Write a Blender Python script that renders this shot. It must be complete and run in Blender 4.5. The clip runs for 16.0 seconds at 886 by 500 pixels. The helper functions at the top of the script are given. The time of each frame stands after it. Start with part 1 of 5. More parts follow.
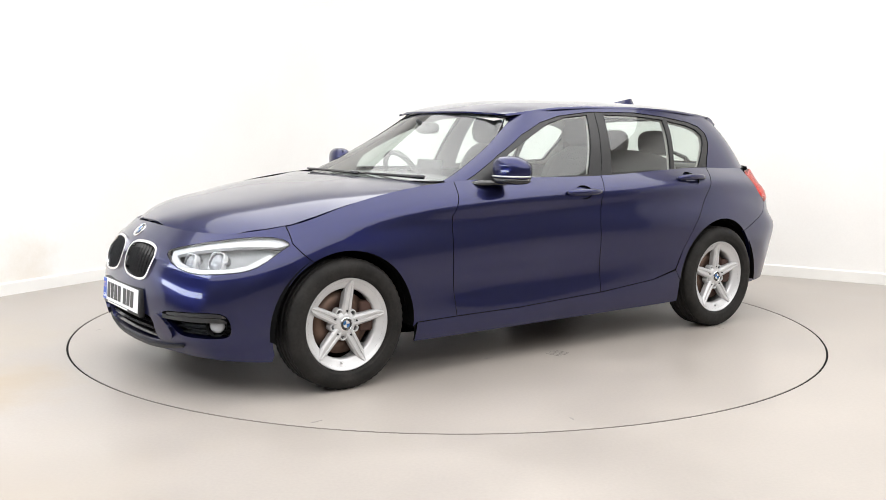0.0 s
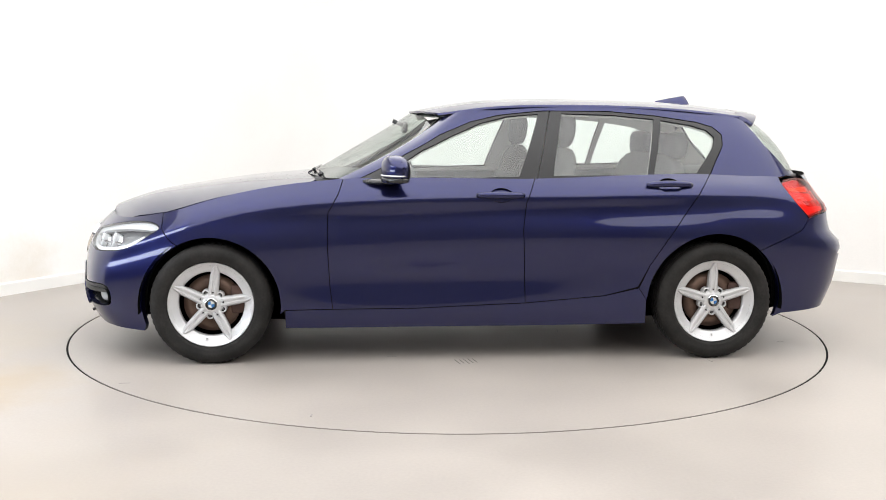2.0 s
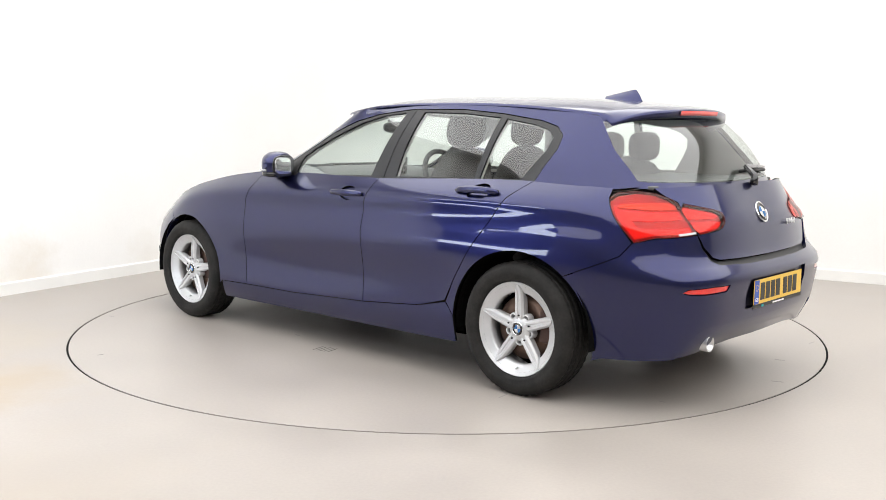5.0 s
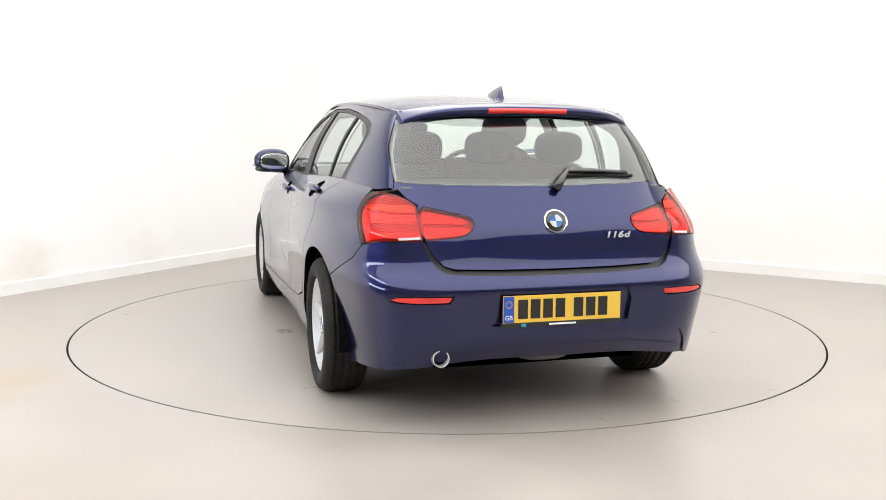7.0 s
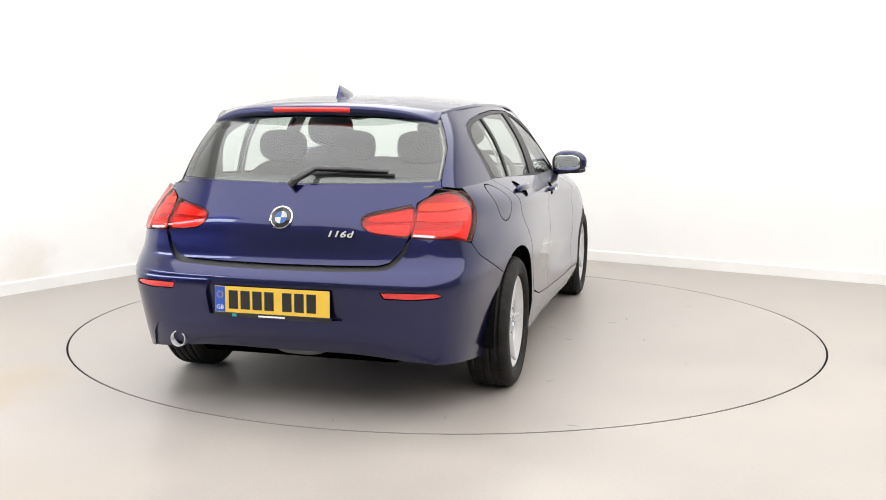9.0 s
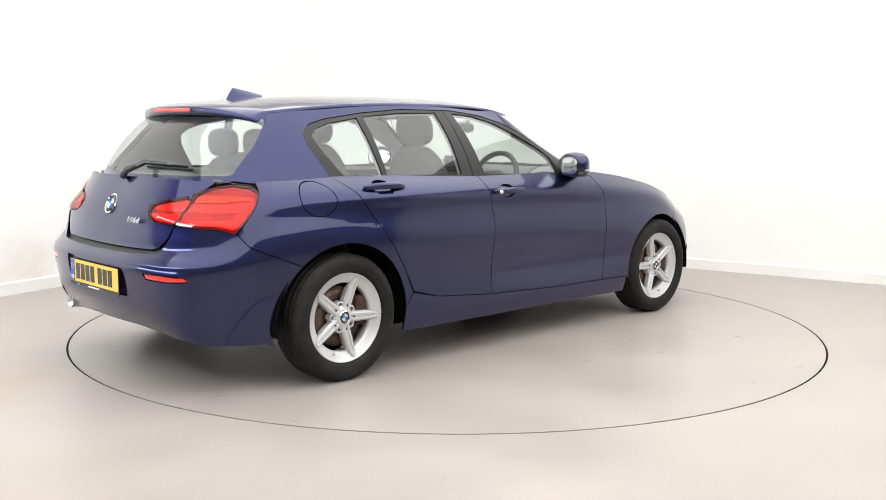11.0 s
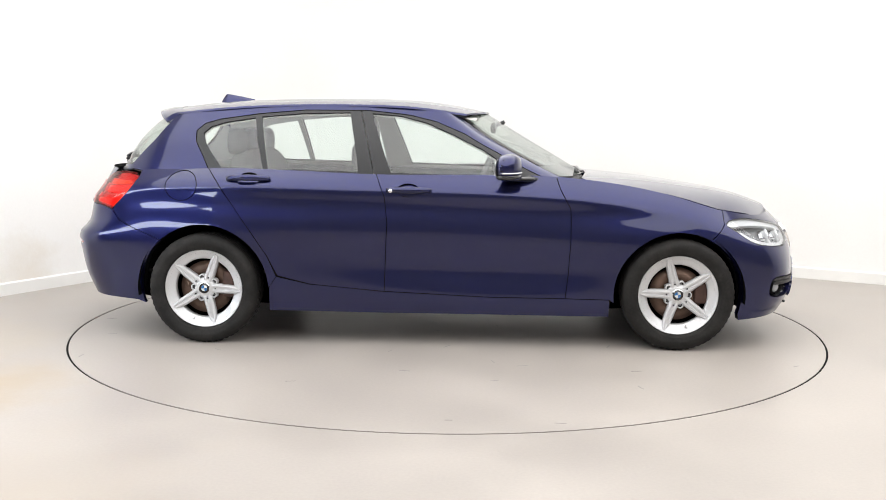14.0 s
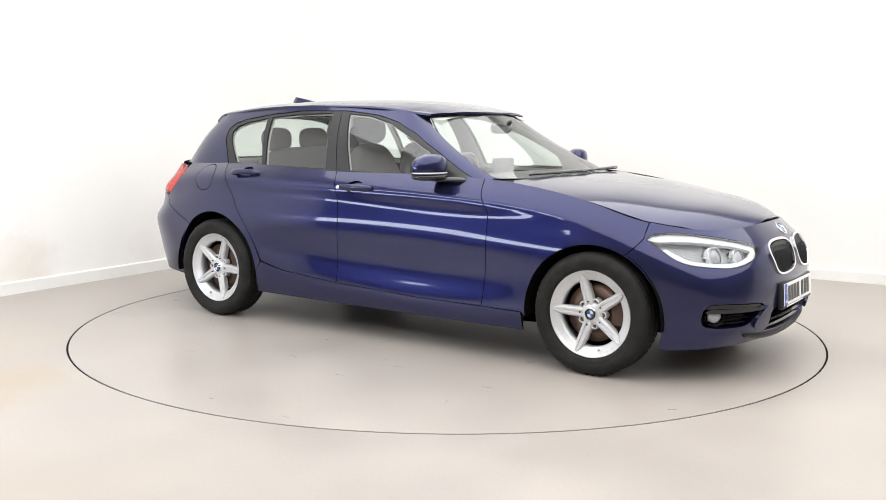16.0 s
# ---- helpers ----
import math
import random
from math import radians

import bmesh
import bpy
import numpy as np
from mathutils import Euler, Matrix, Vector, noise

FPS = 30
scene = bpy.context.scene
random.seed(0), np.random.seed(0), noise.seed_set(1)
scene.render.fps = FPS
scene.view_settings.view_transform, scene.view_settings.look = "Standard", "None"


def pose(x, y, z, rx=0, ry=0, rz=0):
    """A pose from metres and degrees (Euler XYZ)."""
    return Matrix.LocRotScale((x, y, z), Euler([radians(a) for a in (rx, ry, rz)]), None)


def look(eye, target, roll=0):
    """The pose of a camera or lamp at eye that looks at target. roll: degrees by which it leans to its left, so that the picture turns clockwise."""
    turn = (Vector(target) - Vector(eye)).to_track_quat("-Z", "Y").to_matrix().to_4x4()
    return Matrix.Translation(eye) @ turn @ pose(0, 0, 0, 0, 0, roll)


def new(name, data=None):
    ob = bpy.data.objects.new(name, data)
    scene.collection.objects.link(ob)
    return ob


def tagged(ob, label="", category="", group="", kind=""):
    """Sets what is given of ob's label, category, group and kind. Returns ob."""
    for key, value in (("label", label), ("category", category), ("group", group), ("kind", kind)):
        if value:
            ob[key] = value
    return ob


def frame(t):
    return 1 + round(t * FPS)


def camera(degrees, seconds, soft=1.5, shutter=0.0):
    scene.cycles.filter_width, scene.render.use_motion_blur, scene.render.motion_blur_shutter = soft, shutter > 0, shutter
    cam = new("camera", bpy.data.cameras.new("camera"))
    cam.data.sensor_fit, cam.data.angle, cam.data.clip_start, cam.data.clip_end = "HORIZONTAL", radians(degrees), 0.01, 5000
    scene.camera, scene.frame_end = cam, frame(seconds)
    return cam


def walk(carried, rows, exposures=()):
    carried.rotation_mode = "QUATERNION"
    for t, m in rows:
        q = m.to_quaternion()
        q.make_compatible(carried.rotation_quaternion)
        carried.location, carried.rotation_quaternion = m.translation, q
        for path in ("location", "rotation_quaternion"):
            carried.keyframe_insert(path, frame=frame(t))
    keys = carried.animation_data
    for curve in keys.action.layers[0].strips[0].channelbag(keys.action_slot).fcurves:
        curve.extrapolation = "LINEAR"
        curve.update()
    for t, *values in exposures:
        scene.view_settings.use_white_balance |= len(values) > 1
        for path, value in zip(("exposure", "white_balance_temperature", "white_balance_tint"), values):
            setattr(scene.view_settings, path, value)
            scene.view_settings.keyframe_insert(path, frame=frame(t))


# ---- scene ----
# camera on a tripod beside the turntable
cam = camera(48.77, 16.0, soft=0.9)
EYE = Vector((0.0, -6.143, 1.263))
CAM_YAW, CAM_PITCH, CAM_ROLL = radians(0.26), radians(-7.39), 0.42
AIM = EYE + Vector((-math.sin(CAM_YAW) * math.cos(CAM_PITCH), math.cos(CAM_YAW) * math.cos(CAM_PITCH), math.sin(CAM_PITCH)))
walk(cam, [(0.0, look(EYE, AIM, CAM_ROLL)), (16.0, look(EYE, AIM, CAM_ROLL))])
scene.view_settings.exposure = 0.0

# turntable: angle of the car's nose, degrees, and how the car stands on it
TURN_START, TURN_RATE = 216.26, -15.639
WOBBLE = {0.0: -0.12, 0.5: 0.3, 1.0: 0.18, 1.5: 0.2, 2.0: 0.14, 2.5: 0.2, 3.0: -0.1, 3.5: 0.0, 6.0: -0.07, 6.5: 0.2, 7.0: -0.13,
          7.5: 0.18, 8.0: -0.14, 8.5: 0.15, 9.0: -0.13, 9.5: 0.2, 10.0: -0.17, 12.5: -0.2, 13.0: 0.25, 13.5: 0.2, 14.0: 0.12, 14.5: 0.0,
          15.0: 0.25, 15.5: -0.03, 16.0: -0.2}
CAR_AT = (-0.018, 0.1705)
RING = 2.263


def motions():
    times = [0.5 * i for i in range(33)]
    rows_table, rows_car = [], []
    for t in times:
        m = pose(0, 0, 0, 0, 0, TURN_START + TURN_RATE * t + WOBBLE.get(t, 0.0))
        rows_table.append((t, m))
        rows_car.append((t, m @ pose(*CAR_AT, 0)))
    walk(turntable, rows_table)
    walk(car, rows_car)


# ---- world and lights ----
world = bpy.data.worlds.new("studio_world")
world.use_nodes = True
world.node_tree.nodes["Background"].inputs[0].default_value = (0.9, 0.95, 1.0, 1)
world.node_tree.nodes["Background"].inputs[1].default_value = 0.05
scene.world = world
CEIL = 3.6


def area_lamp(name, at, to, w, h, power, colour=(1, 1, 1)):
    data = bpy.data.lights.new(name, "AREA")
    data.shape, data.size, data.size_y, data.energy, data.color = "RECTANGLE", w, h, power, colour
    ob = new(name, data)
    ob.matrix_world = look(at, to)
    return ob


# ---- materials ----
def mat(name, base, rough=0.5, metal=0.0, coat=0.0, spec=0.5, grain=0.0, grain_scale=200.0, stain=0.0, stain_scale=2.0, bump=0.0, rough_var=0.0, **extra):
    m = bpy.data.materials.new(name)
    m.use_nodes = True
    nt = m.node_tree
    b = nt.nodes["Principled BSDF"]
    b.inputs["Base Color"].default_value = (*base, 1)
    b.inputs["Roughness"].default_value = rough
    b.inputs["Metallic"].default_value = metal
    b.inputs["Coat Weight"].default_value = coat
    b.inputs["Coat Roughness"].default_value = 0.03
    b.inputs["Specular IOR Level"].default_value = spec
    for k, v in extra.items():
        b.inputs[k.replace("_", " ")].default_value = v
    if grain or stain or bump or rough_var:
        tc = nt.nodes.new("ShaderNodeTexCoord")
        fine = nt.nodes.new("ShaderNodeTexNoise")
        fine.inputs["Scale"].default_value, fine.inputs["Detail"].default_value = grain_scale, 4
        big = nt.nodes.new("ShaderNodeTexNoise")
        big.inputs["Scale"].default_value, big.inputs["Detail"].default_value = stain_scale, 6
        nt.links.new(tc.outputs["Object"], fine.inputs["Vector"])
        nt.links.new(tc.outputs["Object"], big.inputs["Vector"])
        last = None
        for tex, amount in ((fine, grain), (big, stain)):
            if not amount:
                continue
            ramp = nt.nodes.new("ShaderNodeMapRange")
            ramp.inputs[1].default_value, ramp.inputs[2].default_value = 0.3, 0.7
            ramp.inputs[3].default_value, ramp.inputs[4].default_value = 1 - amount, 1 + amount
            nt.links.new(tex.outputs["Fac"], ramp.inputs[0])
            mix = nt.nodes.new("ShaderNodeVectorMath")
            mix.operation = "MULTIPLY"
            if last is None:
                mix.inputs[0].default_value = base
            else:
                nt.links.new(last, mix.inputs[0])
            nt.links.new(ramp.outputs[0], mix.inputs[1])
            last = mix.outputs[0]
        if last is not None:
            nt.links.new(last, b.inputs["Base Color"])
        if rough_var:
            ramp = nt.nodes.new("ShaderNodeMapRange")
            ramp.inputs[1].default_value, ramp.inputs[2].default_value = 0.3, 0.7
            ramp.inputs[3].default_value, ramp.inputs[4].default_value = max(0.02, rough - rough_var), rough + rough_var
            nt.links.new(big.outputs["Fac"], ramp.inputs[0])
            nt.links.new(ramp.outputs[0], b.inputs["Roughness"])
        if bump:
            bp = nt.nodes.new("ShaderNodeBump")
            bp.inputs["Strength"].default_value, bp.inputs["Distance"].default_value = bump, 0.002
            nt.links.new(fine.outputs["Fac"], bp.inputs["Height"])
            nt.links.new(bp.outputs[0], b.inputs["Normal"])
    return m


def glow(name, colour, strength):
    m = bpy.data.materials.new(name)
    m.use_nodes = True
    b = m.node_tree.nodes["Principled BSDF"]
    b.inputs["Base Color"].default_value = (0.8, 0.8, 0.8, 1)
    b.inputs["Emission Color"].default_value = (*colour, 1)
    b.inputs["Emission Strength"].default_value = strength
    return m


def glass(name, tint, rough=0.0, base=0.09):
    """A thin pane: tinted see-through with the gloss of glass."""
    m = bpy.data.materials.new(name)
    m.use_nodes = True
    nt = m.node_tree
    nt.nodes.remove(nt.nodes["Principled BSDF"])
    out = nt.nodes["Material Output"]
    clear = nt.nodes.new("ShaderNodeBsdfTransparent")
    clear.inputs[0].default_value = (*tint, 1)
    shine = nt.nodes.new("ShaderNodeBsdfGlossy")
    shine.inputs["Roughness"].default_value = rough
    face = nt.nodes.new("ShaderNodeLayerWeight")
    face.inputs[0].default_value = 0.5
    fifth = nt.nodes.new("ShaderNodeMath")
    fifth.operation = "POWER"
    nt.links.new(face.outputs["Facing"], fifth.inputs[0])
    fifth.inputs[1].default_value = 4.0
    fres = nt.nodes.new("ShaderNodeMath")
    fres.operation = "MULTIPLY_ADD"
    nt.links.new(fifth.outputs[0], fres.inputs[0])
    fres.inputs[1].default_value, fres.inputs[2].default_value = 0.75, base
    mix = nt.nodes.new("ShaderNodeMixShader")
    nt.links.new(fres.outputs[0], mix.inputs[0])
    nt.links.new(clear.outputs[0], mix.inputs[1])
    nt.links.new(shine.outputs[0], mix.inputs[2])
    nt.links.new(mix.outputs[0], out.inputs[0])
    return m


M_WALL = mat("wall_paint", (0.86, 0.85, 0.83), 0.6, stain=0.02, stain_scale=1.5, grain=0.01, grain_scale=60, bump=0.05)
# for the unseen walls only, grey so that the car mirrors less light
M_WALL_GREY = mat("unseen_wall_grey", (0.22, 0.22, 0.23), 0.7, stain=0.05, stain_scale=1.5, grain=0.02, grain_scale=60)
M_CEIL = mat("ceiling_paint", (0.85, 0.85, 0.84), 0.7, grain=0.01)
M_SKIRT = mat("skirting_paint", (0.84, 0.83, 0.80), 0.45, stain=0.03, stain_scale=3)
M_FLOOR = mat("floor_resin", (0.360, 0.326, 0.295), 0.37, stain=0.09, stain_scale=1.3, grain=0.03, grain_scale=70, bump=0.04, rough_var=0.07)


def stained(m, spot, reach, tint, amount, scale=3.0):
    """Adds a brownish stain of ragged outline round one spot to a paint."""
    nt = m.node_tree
    b = nt.nodes["Principled BSDF"]
    src = b.inputs["Base Color"].links[0].from_socket
    tc = nt.nodes.new("ShaderNodeTexCoord")
    d = nt.nodes.new("ShaderNodeVectorMath")
    d.operation = "DISTANCE"
    d.inputs[1].default_value = spot
    nt.links.new(tc.outputs["Object"], d.inputs[0])
    nz = nt.nodes.new("ShaderNodeTexNoise")
    nz.inputs["Scale"].default_value, nz.inputs["Detail"].default_value, nz.inputs["Roughness"].default_value = scale, 7, 0.65
    nt.links.new(tc.outputs["Object"], nz.inputs["Vector"])
    fall = nt.nodes.new("ShaderNodeMapRange")
    fall.inputs[1].default_value, fall.inputs[2].default_value, fall.inputs[3].default_value, fall.inputs[4].default_value = 0.0, reach, 0.62, -0.35
    nt.links.new(d.outputs["Value"], fall.inputs[0])
    add = nt.nodes.new("ShaderNodeMath")
    add.operation = "ADD"
    nt.links.new(fall.outputs[0], add.inputs[0])
    nt.links.new(nz.outputs["Fac"], add.inputs[1])
    cut = nt.nodes.new("ShaderNodeMapRange")
    cut.inputs[1].default_value, cut.inputs[2].default_value, cut.inputs[3].default_value, cut.inputs[4].default_value = 0.55, 1.05, 0.0, amount
    nt.links.new(add.outputs[0], cut.inputs[0])
    mix = nt.nodes.new("ShaderNodeMix")
    mix.data_type = "RGBA"
    nt.links.new(cut.outputs[0], mix.inputs["Factor"])
    nt.links.new(src, mix.inputs["A"])
    mix.inputs["B"].default_value = (*tint, 1)
    nt.links.new(mix.outputs["Result"], b.inputs["Base Color"])


stained(M_FLOOR, (-2.35, -1.7, 0), 1.2, (0.36, 0.28, 0.18), 0.75, 2.5)
stained(M_FLOOR, (-2.9, -0.6, 0), 1.3, (0.40, 0.34, 0.25), 0.5, 2.0)
stained(M_FLOOR, (-1.6, -3.2, 0), 1.8, (0.36, 0.31, 0.255), 0.6, 1.5)
M_TABLE = mat("turntable_resin", (0.360, 0.326, 0.295), 0.37, stain=0.09, stain_scale=1.3, grain=0.03, grain_scale=70, bump=0.04, rough_var=0.07)
M_WALL_MARKED = mat("scuffed_wall_paint", (0.86, 0.85, 0.83), 0.6, stain=0.02, stain_scale=1.5, grain=0.01, grain_scale=60, bump=0.05)
stained(M_WALL_MARKED, (-3.1, 1.0, 0.15), 0.55, (0.62, 0.50, 0.33), 0.30, 4.0)
stained(M_WALL_MARKED, (-2.5, 2.0, 0.1), 0.5, (0.65, 0.56, 0.42), 0.2, 4.0)
# near-black that paints the shade in the gap round the turntable
M_GAP_SHADE = mat("turntable_gap_shade", (0.012, 0.012, 0.012), 0.9, spec=0.05)
M_PAINT = mat("blue_metallic_paint", (0.0115, 0.0138, 0.070), 0.30, 0.9, 0.9, spec=0.3, grain=0.35, grain_scale=1500, stain=0.04, stain_scale=3)
M_SCUFF = mat("tyre_scuff", (0.30, 0.285, 0.27), 0.5)
M_SLOT = mat("slot_shadow", (0.14, 0.13, 0.12), 0.7)
M_SCREEN = mat("black_fabric", (0.015, 0.015, 0.016), 0.9, grain=0.2, grain_scale=200)
M_STRIP = glow("light_strip_glow", (0.82, 0.90, 1.0), 12.0)
M_DARK = mat("black_plastic", (0.012, 0.012, 0.013), 0.45, grain=0.2, grain_scale=300, bump=0.1)
M_GLOSS_BLACK = mat("gloss_black_trim", (0.01, 0.01, 0.011), 0.25, coat=0.5)
# for real black parts, and for shade painted into joints and recesses
M_SHELL = mat("underbody_and_joint_shade_black", (0.006, 0.006, 0.006), 0.95, spec=0.02, grain=0.3, grain_scale=60)
M_GLASS = glass("window_glass", (0.86, 0.92, 0.89), base=0.11)
M_SCREEN_GLASS = glass("windscreen_glass", (0.84, 0.90, 0.86), base=0.12)
M_TYRE = mat("tyre_rubber", (0.0125, 0.0115, 0.0105), 0.7, spec=0.25, grain=0.25, grain_scale=80, stain=0.5, stain_scale=12, bump=0.15)
M_ALLOY = mat("silver_alloy", (0.56, 0.56, 0.565), 0.38, 0.35, 0.5, grain=0.03, grain_scale=400, stain=0.03, stain_scale=25)


# ---- mesh helpers ----
def part(name, bm, material, parent=None, label="", smooth=True):
    me = bpy.data.meshes.new(name)
    bm.to_mesh(me)
    bm.free()
    me.materials.append(material)
    if smooth:
        me.shade_smooth()
    ob = new(name, me)
    ob.parent = parent
    return tagged(ob, label)


def box_bm(size, at=(0, 0, 0), bevel=0.0, seg=2, turn=None):
    bm = bmesh.new()
    bmesh.ops.create_cube(bm, size=1.0)
    bmesh.ops.scale(bm, vec=size, verts=bm.verts)
    if bevel:
        bmesh.ops.bevel(bm, geom=bm.edges[:], offset=bevel, segments=seg, affect="EDGES", profile=0.5)
    m = Matrix.Translation(at)
    if turn is not None:
        m = m @ turn
    bm.transform(m)
    return bm


# ---- the studio room ----
A = radians(59.6)
B = radians(-31.5)
CORNER = Vector((-1.083, 4.455, 0))
ALONG_L = Vector((-math.cos(A), -math.sin(A), 0))
ALONG_R = Vector((math.cos(B), math.sin(B), 0))


def wall(name, p, q, height=CEIL, thick=0.15, material=M_WALL):
    """An upright slab whose inner face runs from p to q, the room on its right-hand side."""
    d = (q - p)
    n = Vector((-d.y, d.x, 0)).normalized() * thick
    bm = bmesh.new()
    lo = [bm.verts.new(v) for v in (p, q, q + n, p + n)]
    hi = [bm.verts.new(v + Vector((0, 0, height))) for v in (p, q, q + n, p + n)]
    bm.faces.new(lo)
    bm.faces.new(hi[::-1])
    for i in range(4):
        bm.faces.new((lo[i], hi[i], hi[(i + 1) % 4], lo[(i + 1) % 4]))
    bmesh.ops.recalc_face_normals(bm, faces=bm.faces)
    return tagged(part(name, bm, material, smooth=False), kind="structure")


C0, C1 = CORNER, CORNER + ALONG_R * 12.5
C3 = CORNER + ALONG_L * 11.0
C2 = C1 + ALONG_L * 11.0
# rounding added so that no edge of shade shows where the walls meet
COVE = 1.15
C0L, C0R = C0 + ALONG_L * COVE, C0 + ALONG_R * COVE
bm = bmesh.new()
prev = None
for f in np.linspace(0, 1, 25):
    # quadratic bend, tangent to both walls
    p = C0L * (1 - f) ** 2 + C0 * 2 * f * (1 - f) + C0R * f ** 2
    ring = [bm.verts.new(p), bm.verts.new(p + Vector((0, 0, CEIL)))]
    if prev:
        bm.faces.new((prev[0], ring[0], ring[1], prev[1]))
    prev = ring
bmesh.ops.recalc_face_normals(bm, faces=bm.faces)
tagged(part("wall_corner", bm, M_WALL), "white studio corner, rounding added to soften its shade line", kind="structure")
tagged(wall("wall_west", C3, C0L, material=M_WALL_MARKED), "plain white painted studio wall with scuffs near the floor")
tagged(wall("wall_north", C0R, C1), "plain white painted studio wall")
# two unseen walls, added to close the room and darken what the paint mirrors
tagged(wall("wall_east", C1, C2, material=M_WALL_GREY), "unseen wall added in grey to dim the car's reflections")
tagged(wall("wall_south", C2, C3, material=M_WALL_GREY), "unseen wall added behind the camera, grey to dim reflections")

# floor: one sheet with a round hole for the turntable
bm = bmesh.new()
GAP = 0.012
ring_in = [Vector((math.cos(a) * (RING + GAP), math.sin(a) * (RING + GAP), 0)) for a in np.linspace(0, 2 * math.pi, 193)[:-1]]
ring_out = [v.normalized() * 16 for v in ring_in]
a_v = [bm.verts.new(v) for v in ring_in]
b_v = [bm.verts.new(v) for v in ring_out]
c_v = [bm.verts.new(v - Vector((0, 0, 0.05))) for v in ring_in]
for i in range(192):
    j = (i + 1) % 192
    bm.faces.new((a_v[i], b_v[i], b_v[j], a_v[j]))
    bm.faces.new((c_v[i], a_v[i], a_v[j], c_v[j]))
floor = tagged(part("floor", bm, M_FLOOR, smooth=False), "pale beige-grey resin studio floor with brownish stains", kind="structure")
# black disc below the gap, its colour stands for the shade down there
bm = bmesh.new()
bmesh.ops.create_circle(bm, cap_ends=True, radius=RING + 0.05, segments=96)
bm.transform(Matrix.Translation((0, 0, -0.045)))
tagged(part("trim", bm, M_GAP_SHADE), "black disc standing in for the shade under the turntable edge", kind="structure")

bm = bmesh.new()
bmesh.ops.create_cone(bm, cap_ends=True, radius1=RING, radius2=RING, depth=0.03, segments=192)
bm.transform(Matrix.Translation((0, 0, -0.015)))
turntable = tagged(part("turntable", bm, M_TABLE, smooth=False), "round pale beige-grey turntable set flush in the floor", "turntable")

bm = bmesh.new()
cv = [bm.verts.new(v + Vector((0, 0, CEIL))) for v in (C0, C1, C2, C3)]
bm.faces.new(cv)
tagged(part("ceiling", bm, M_CEIL, smooth=False), "white studio ceiling", kind="structure")

mid = (C0 + C1 + C2 + C3) / 4
lamp = area_lamp("ceiling_light_panel", (0, 0, 0), (0, 0, -1), 11.4, 10.0, 840)
# dark lattice of short marks set into the turntable
for k in range(5):
    bm = box_bm((.005, .085 + .012 * (k % 3), .001), (-.06 + .024 * k, 1.02 + .006 * k, .0005), 0, turn=Matrix.Rotation(radians(12), 4, "Z"))
    part("drain_slot", bm, M_SLOT, turntable, "dark drain slot", smooth=False)
for k in range(26):
    r_, a_ = RING * random.random() ** .5, random.random() * 6.283
    bm = box_bm((.004 + .006 * random.random(), .02 + .05 * random.random(), .0008), (r_ * math.cos(a_), r_ * math.sin(a_), .0006), 0, turn=Matrix.Rotation(random.random() * 3.1, 4, "Z"))
    part("scuff", bm, M_SCUFF, turntable, "faint tyre scuff", smooth=False)
# black strip laid in the gap round the turntable in place of its shade
bm = bmesh.new()
prev = first = None
for a_ in np.linspace(0, 2 * math.pi, 193)[:-1]:
    ring = [bm.verts.new((r_ * math.cos(a_), r_ * math.sin(a_), -.0035)) for r_ in (RING - .001, RING + GAP + .001)]
    if prev:
        bm.faces.new((prev[0], prev[1], ring[1], ring[0]))
    first = first or ring
    prev = ring
bm.faces.new((prev[0], prev[1], first[1], first[0]))
tagged(part("gap_shade_ring", bm, M_GAP_SHADE, smooth=False), "black strip standing in for the shade in the turntable gap", kind="structure")


def skirting(name, p, q, inward):
    d = (q - p).normalized()
    bm = bmesh.new()
    prof = [(0, 0), (.016, 0), (.016, .085), (.010, .095), (0, .095)]
    ends = [[bm.verts.new(e + inward * (a_ + .001) + Vector((0, 0, h_))) for a_, h_ in prof] for e in (p, q)]
    for k in range(4):
        bm.faces.new((ends[0][k], ends[0][k + 1], ends[1][k + 1], ends[1][k]))
    bmesh.ops.recalc_face_normals(bm, faces=bm.faces)
    return tagged(part(name, bm, M_SKIRT, smooth=False), "white skirting board", kind="structure")


skirting("baseboard", C3, C0L, ALONG_R)
skirting("baseboard", C0R, C1, ALONG_L)

# dark flag screen with two long light strips, which the car's paint mirrors
P0, P1 = Vector((-2.72, -3.42, 0)), Vector((-4.55, -1.62, 0))
along = (P1 - P0).normalized()
facing = Vector((along.y, -along.x, 0))
if facing.x < 0:
    facing = -facing
turn_ = Matrix((along, facing, Vector((0, 0, 1)))).transposed().to_4x4()
mid_ = (P0 + P1) / 2
length = (P1 - P0).length
bm = box_bm((length, .03, 2.45), (0, 0, 1.265), .004)
bm.transform(Matrix.Translation(mid_) @ turn_)
screen_ = tagged(part("flag_screen", bm, M_SCREEN, smooth=False), "black fabric flag screen with two bright light strips", "screen")
for z_, h_ in ((.78, .30), (2.12, .30)):
    bm = box_bm((length - .02, .02, h_), (0, .026, z_), .003)
    bm.transform(Matrix.Translation(mid_) @ turn_)
    part("light_strip", bm, M_STRIP, screen_, "bluish-white light strip", smooth=False)
for e_ in (-.45, .45):
    bm = box_bm((.05, .5, .04), (e_ * length, 0, .02), .006)
    bm.transform(Matrix.Translation(mid_) @ turn_)
    part("foot", bm, M_SCREEN, screen_, smooth=False)

lamp.matrix_world = pose(mid.x, mid.y, CEIL - 0.1, 0, 0, -31.5)


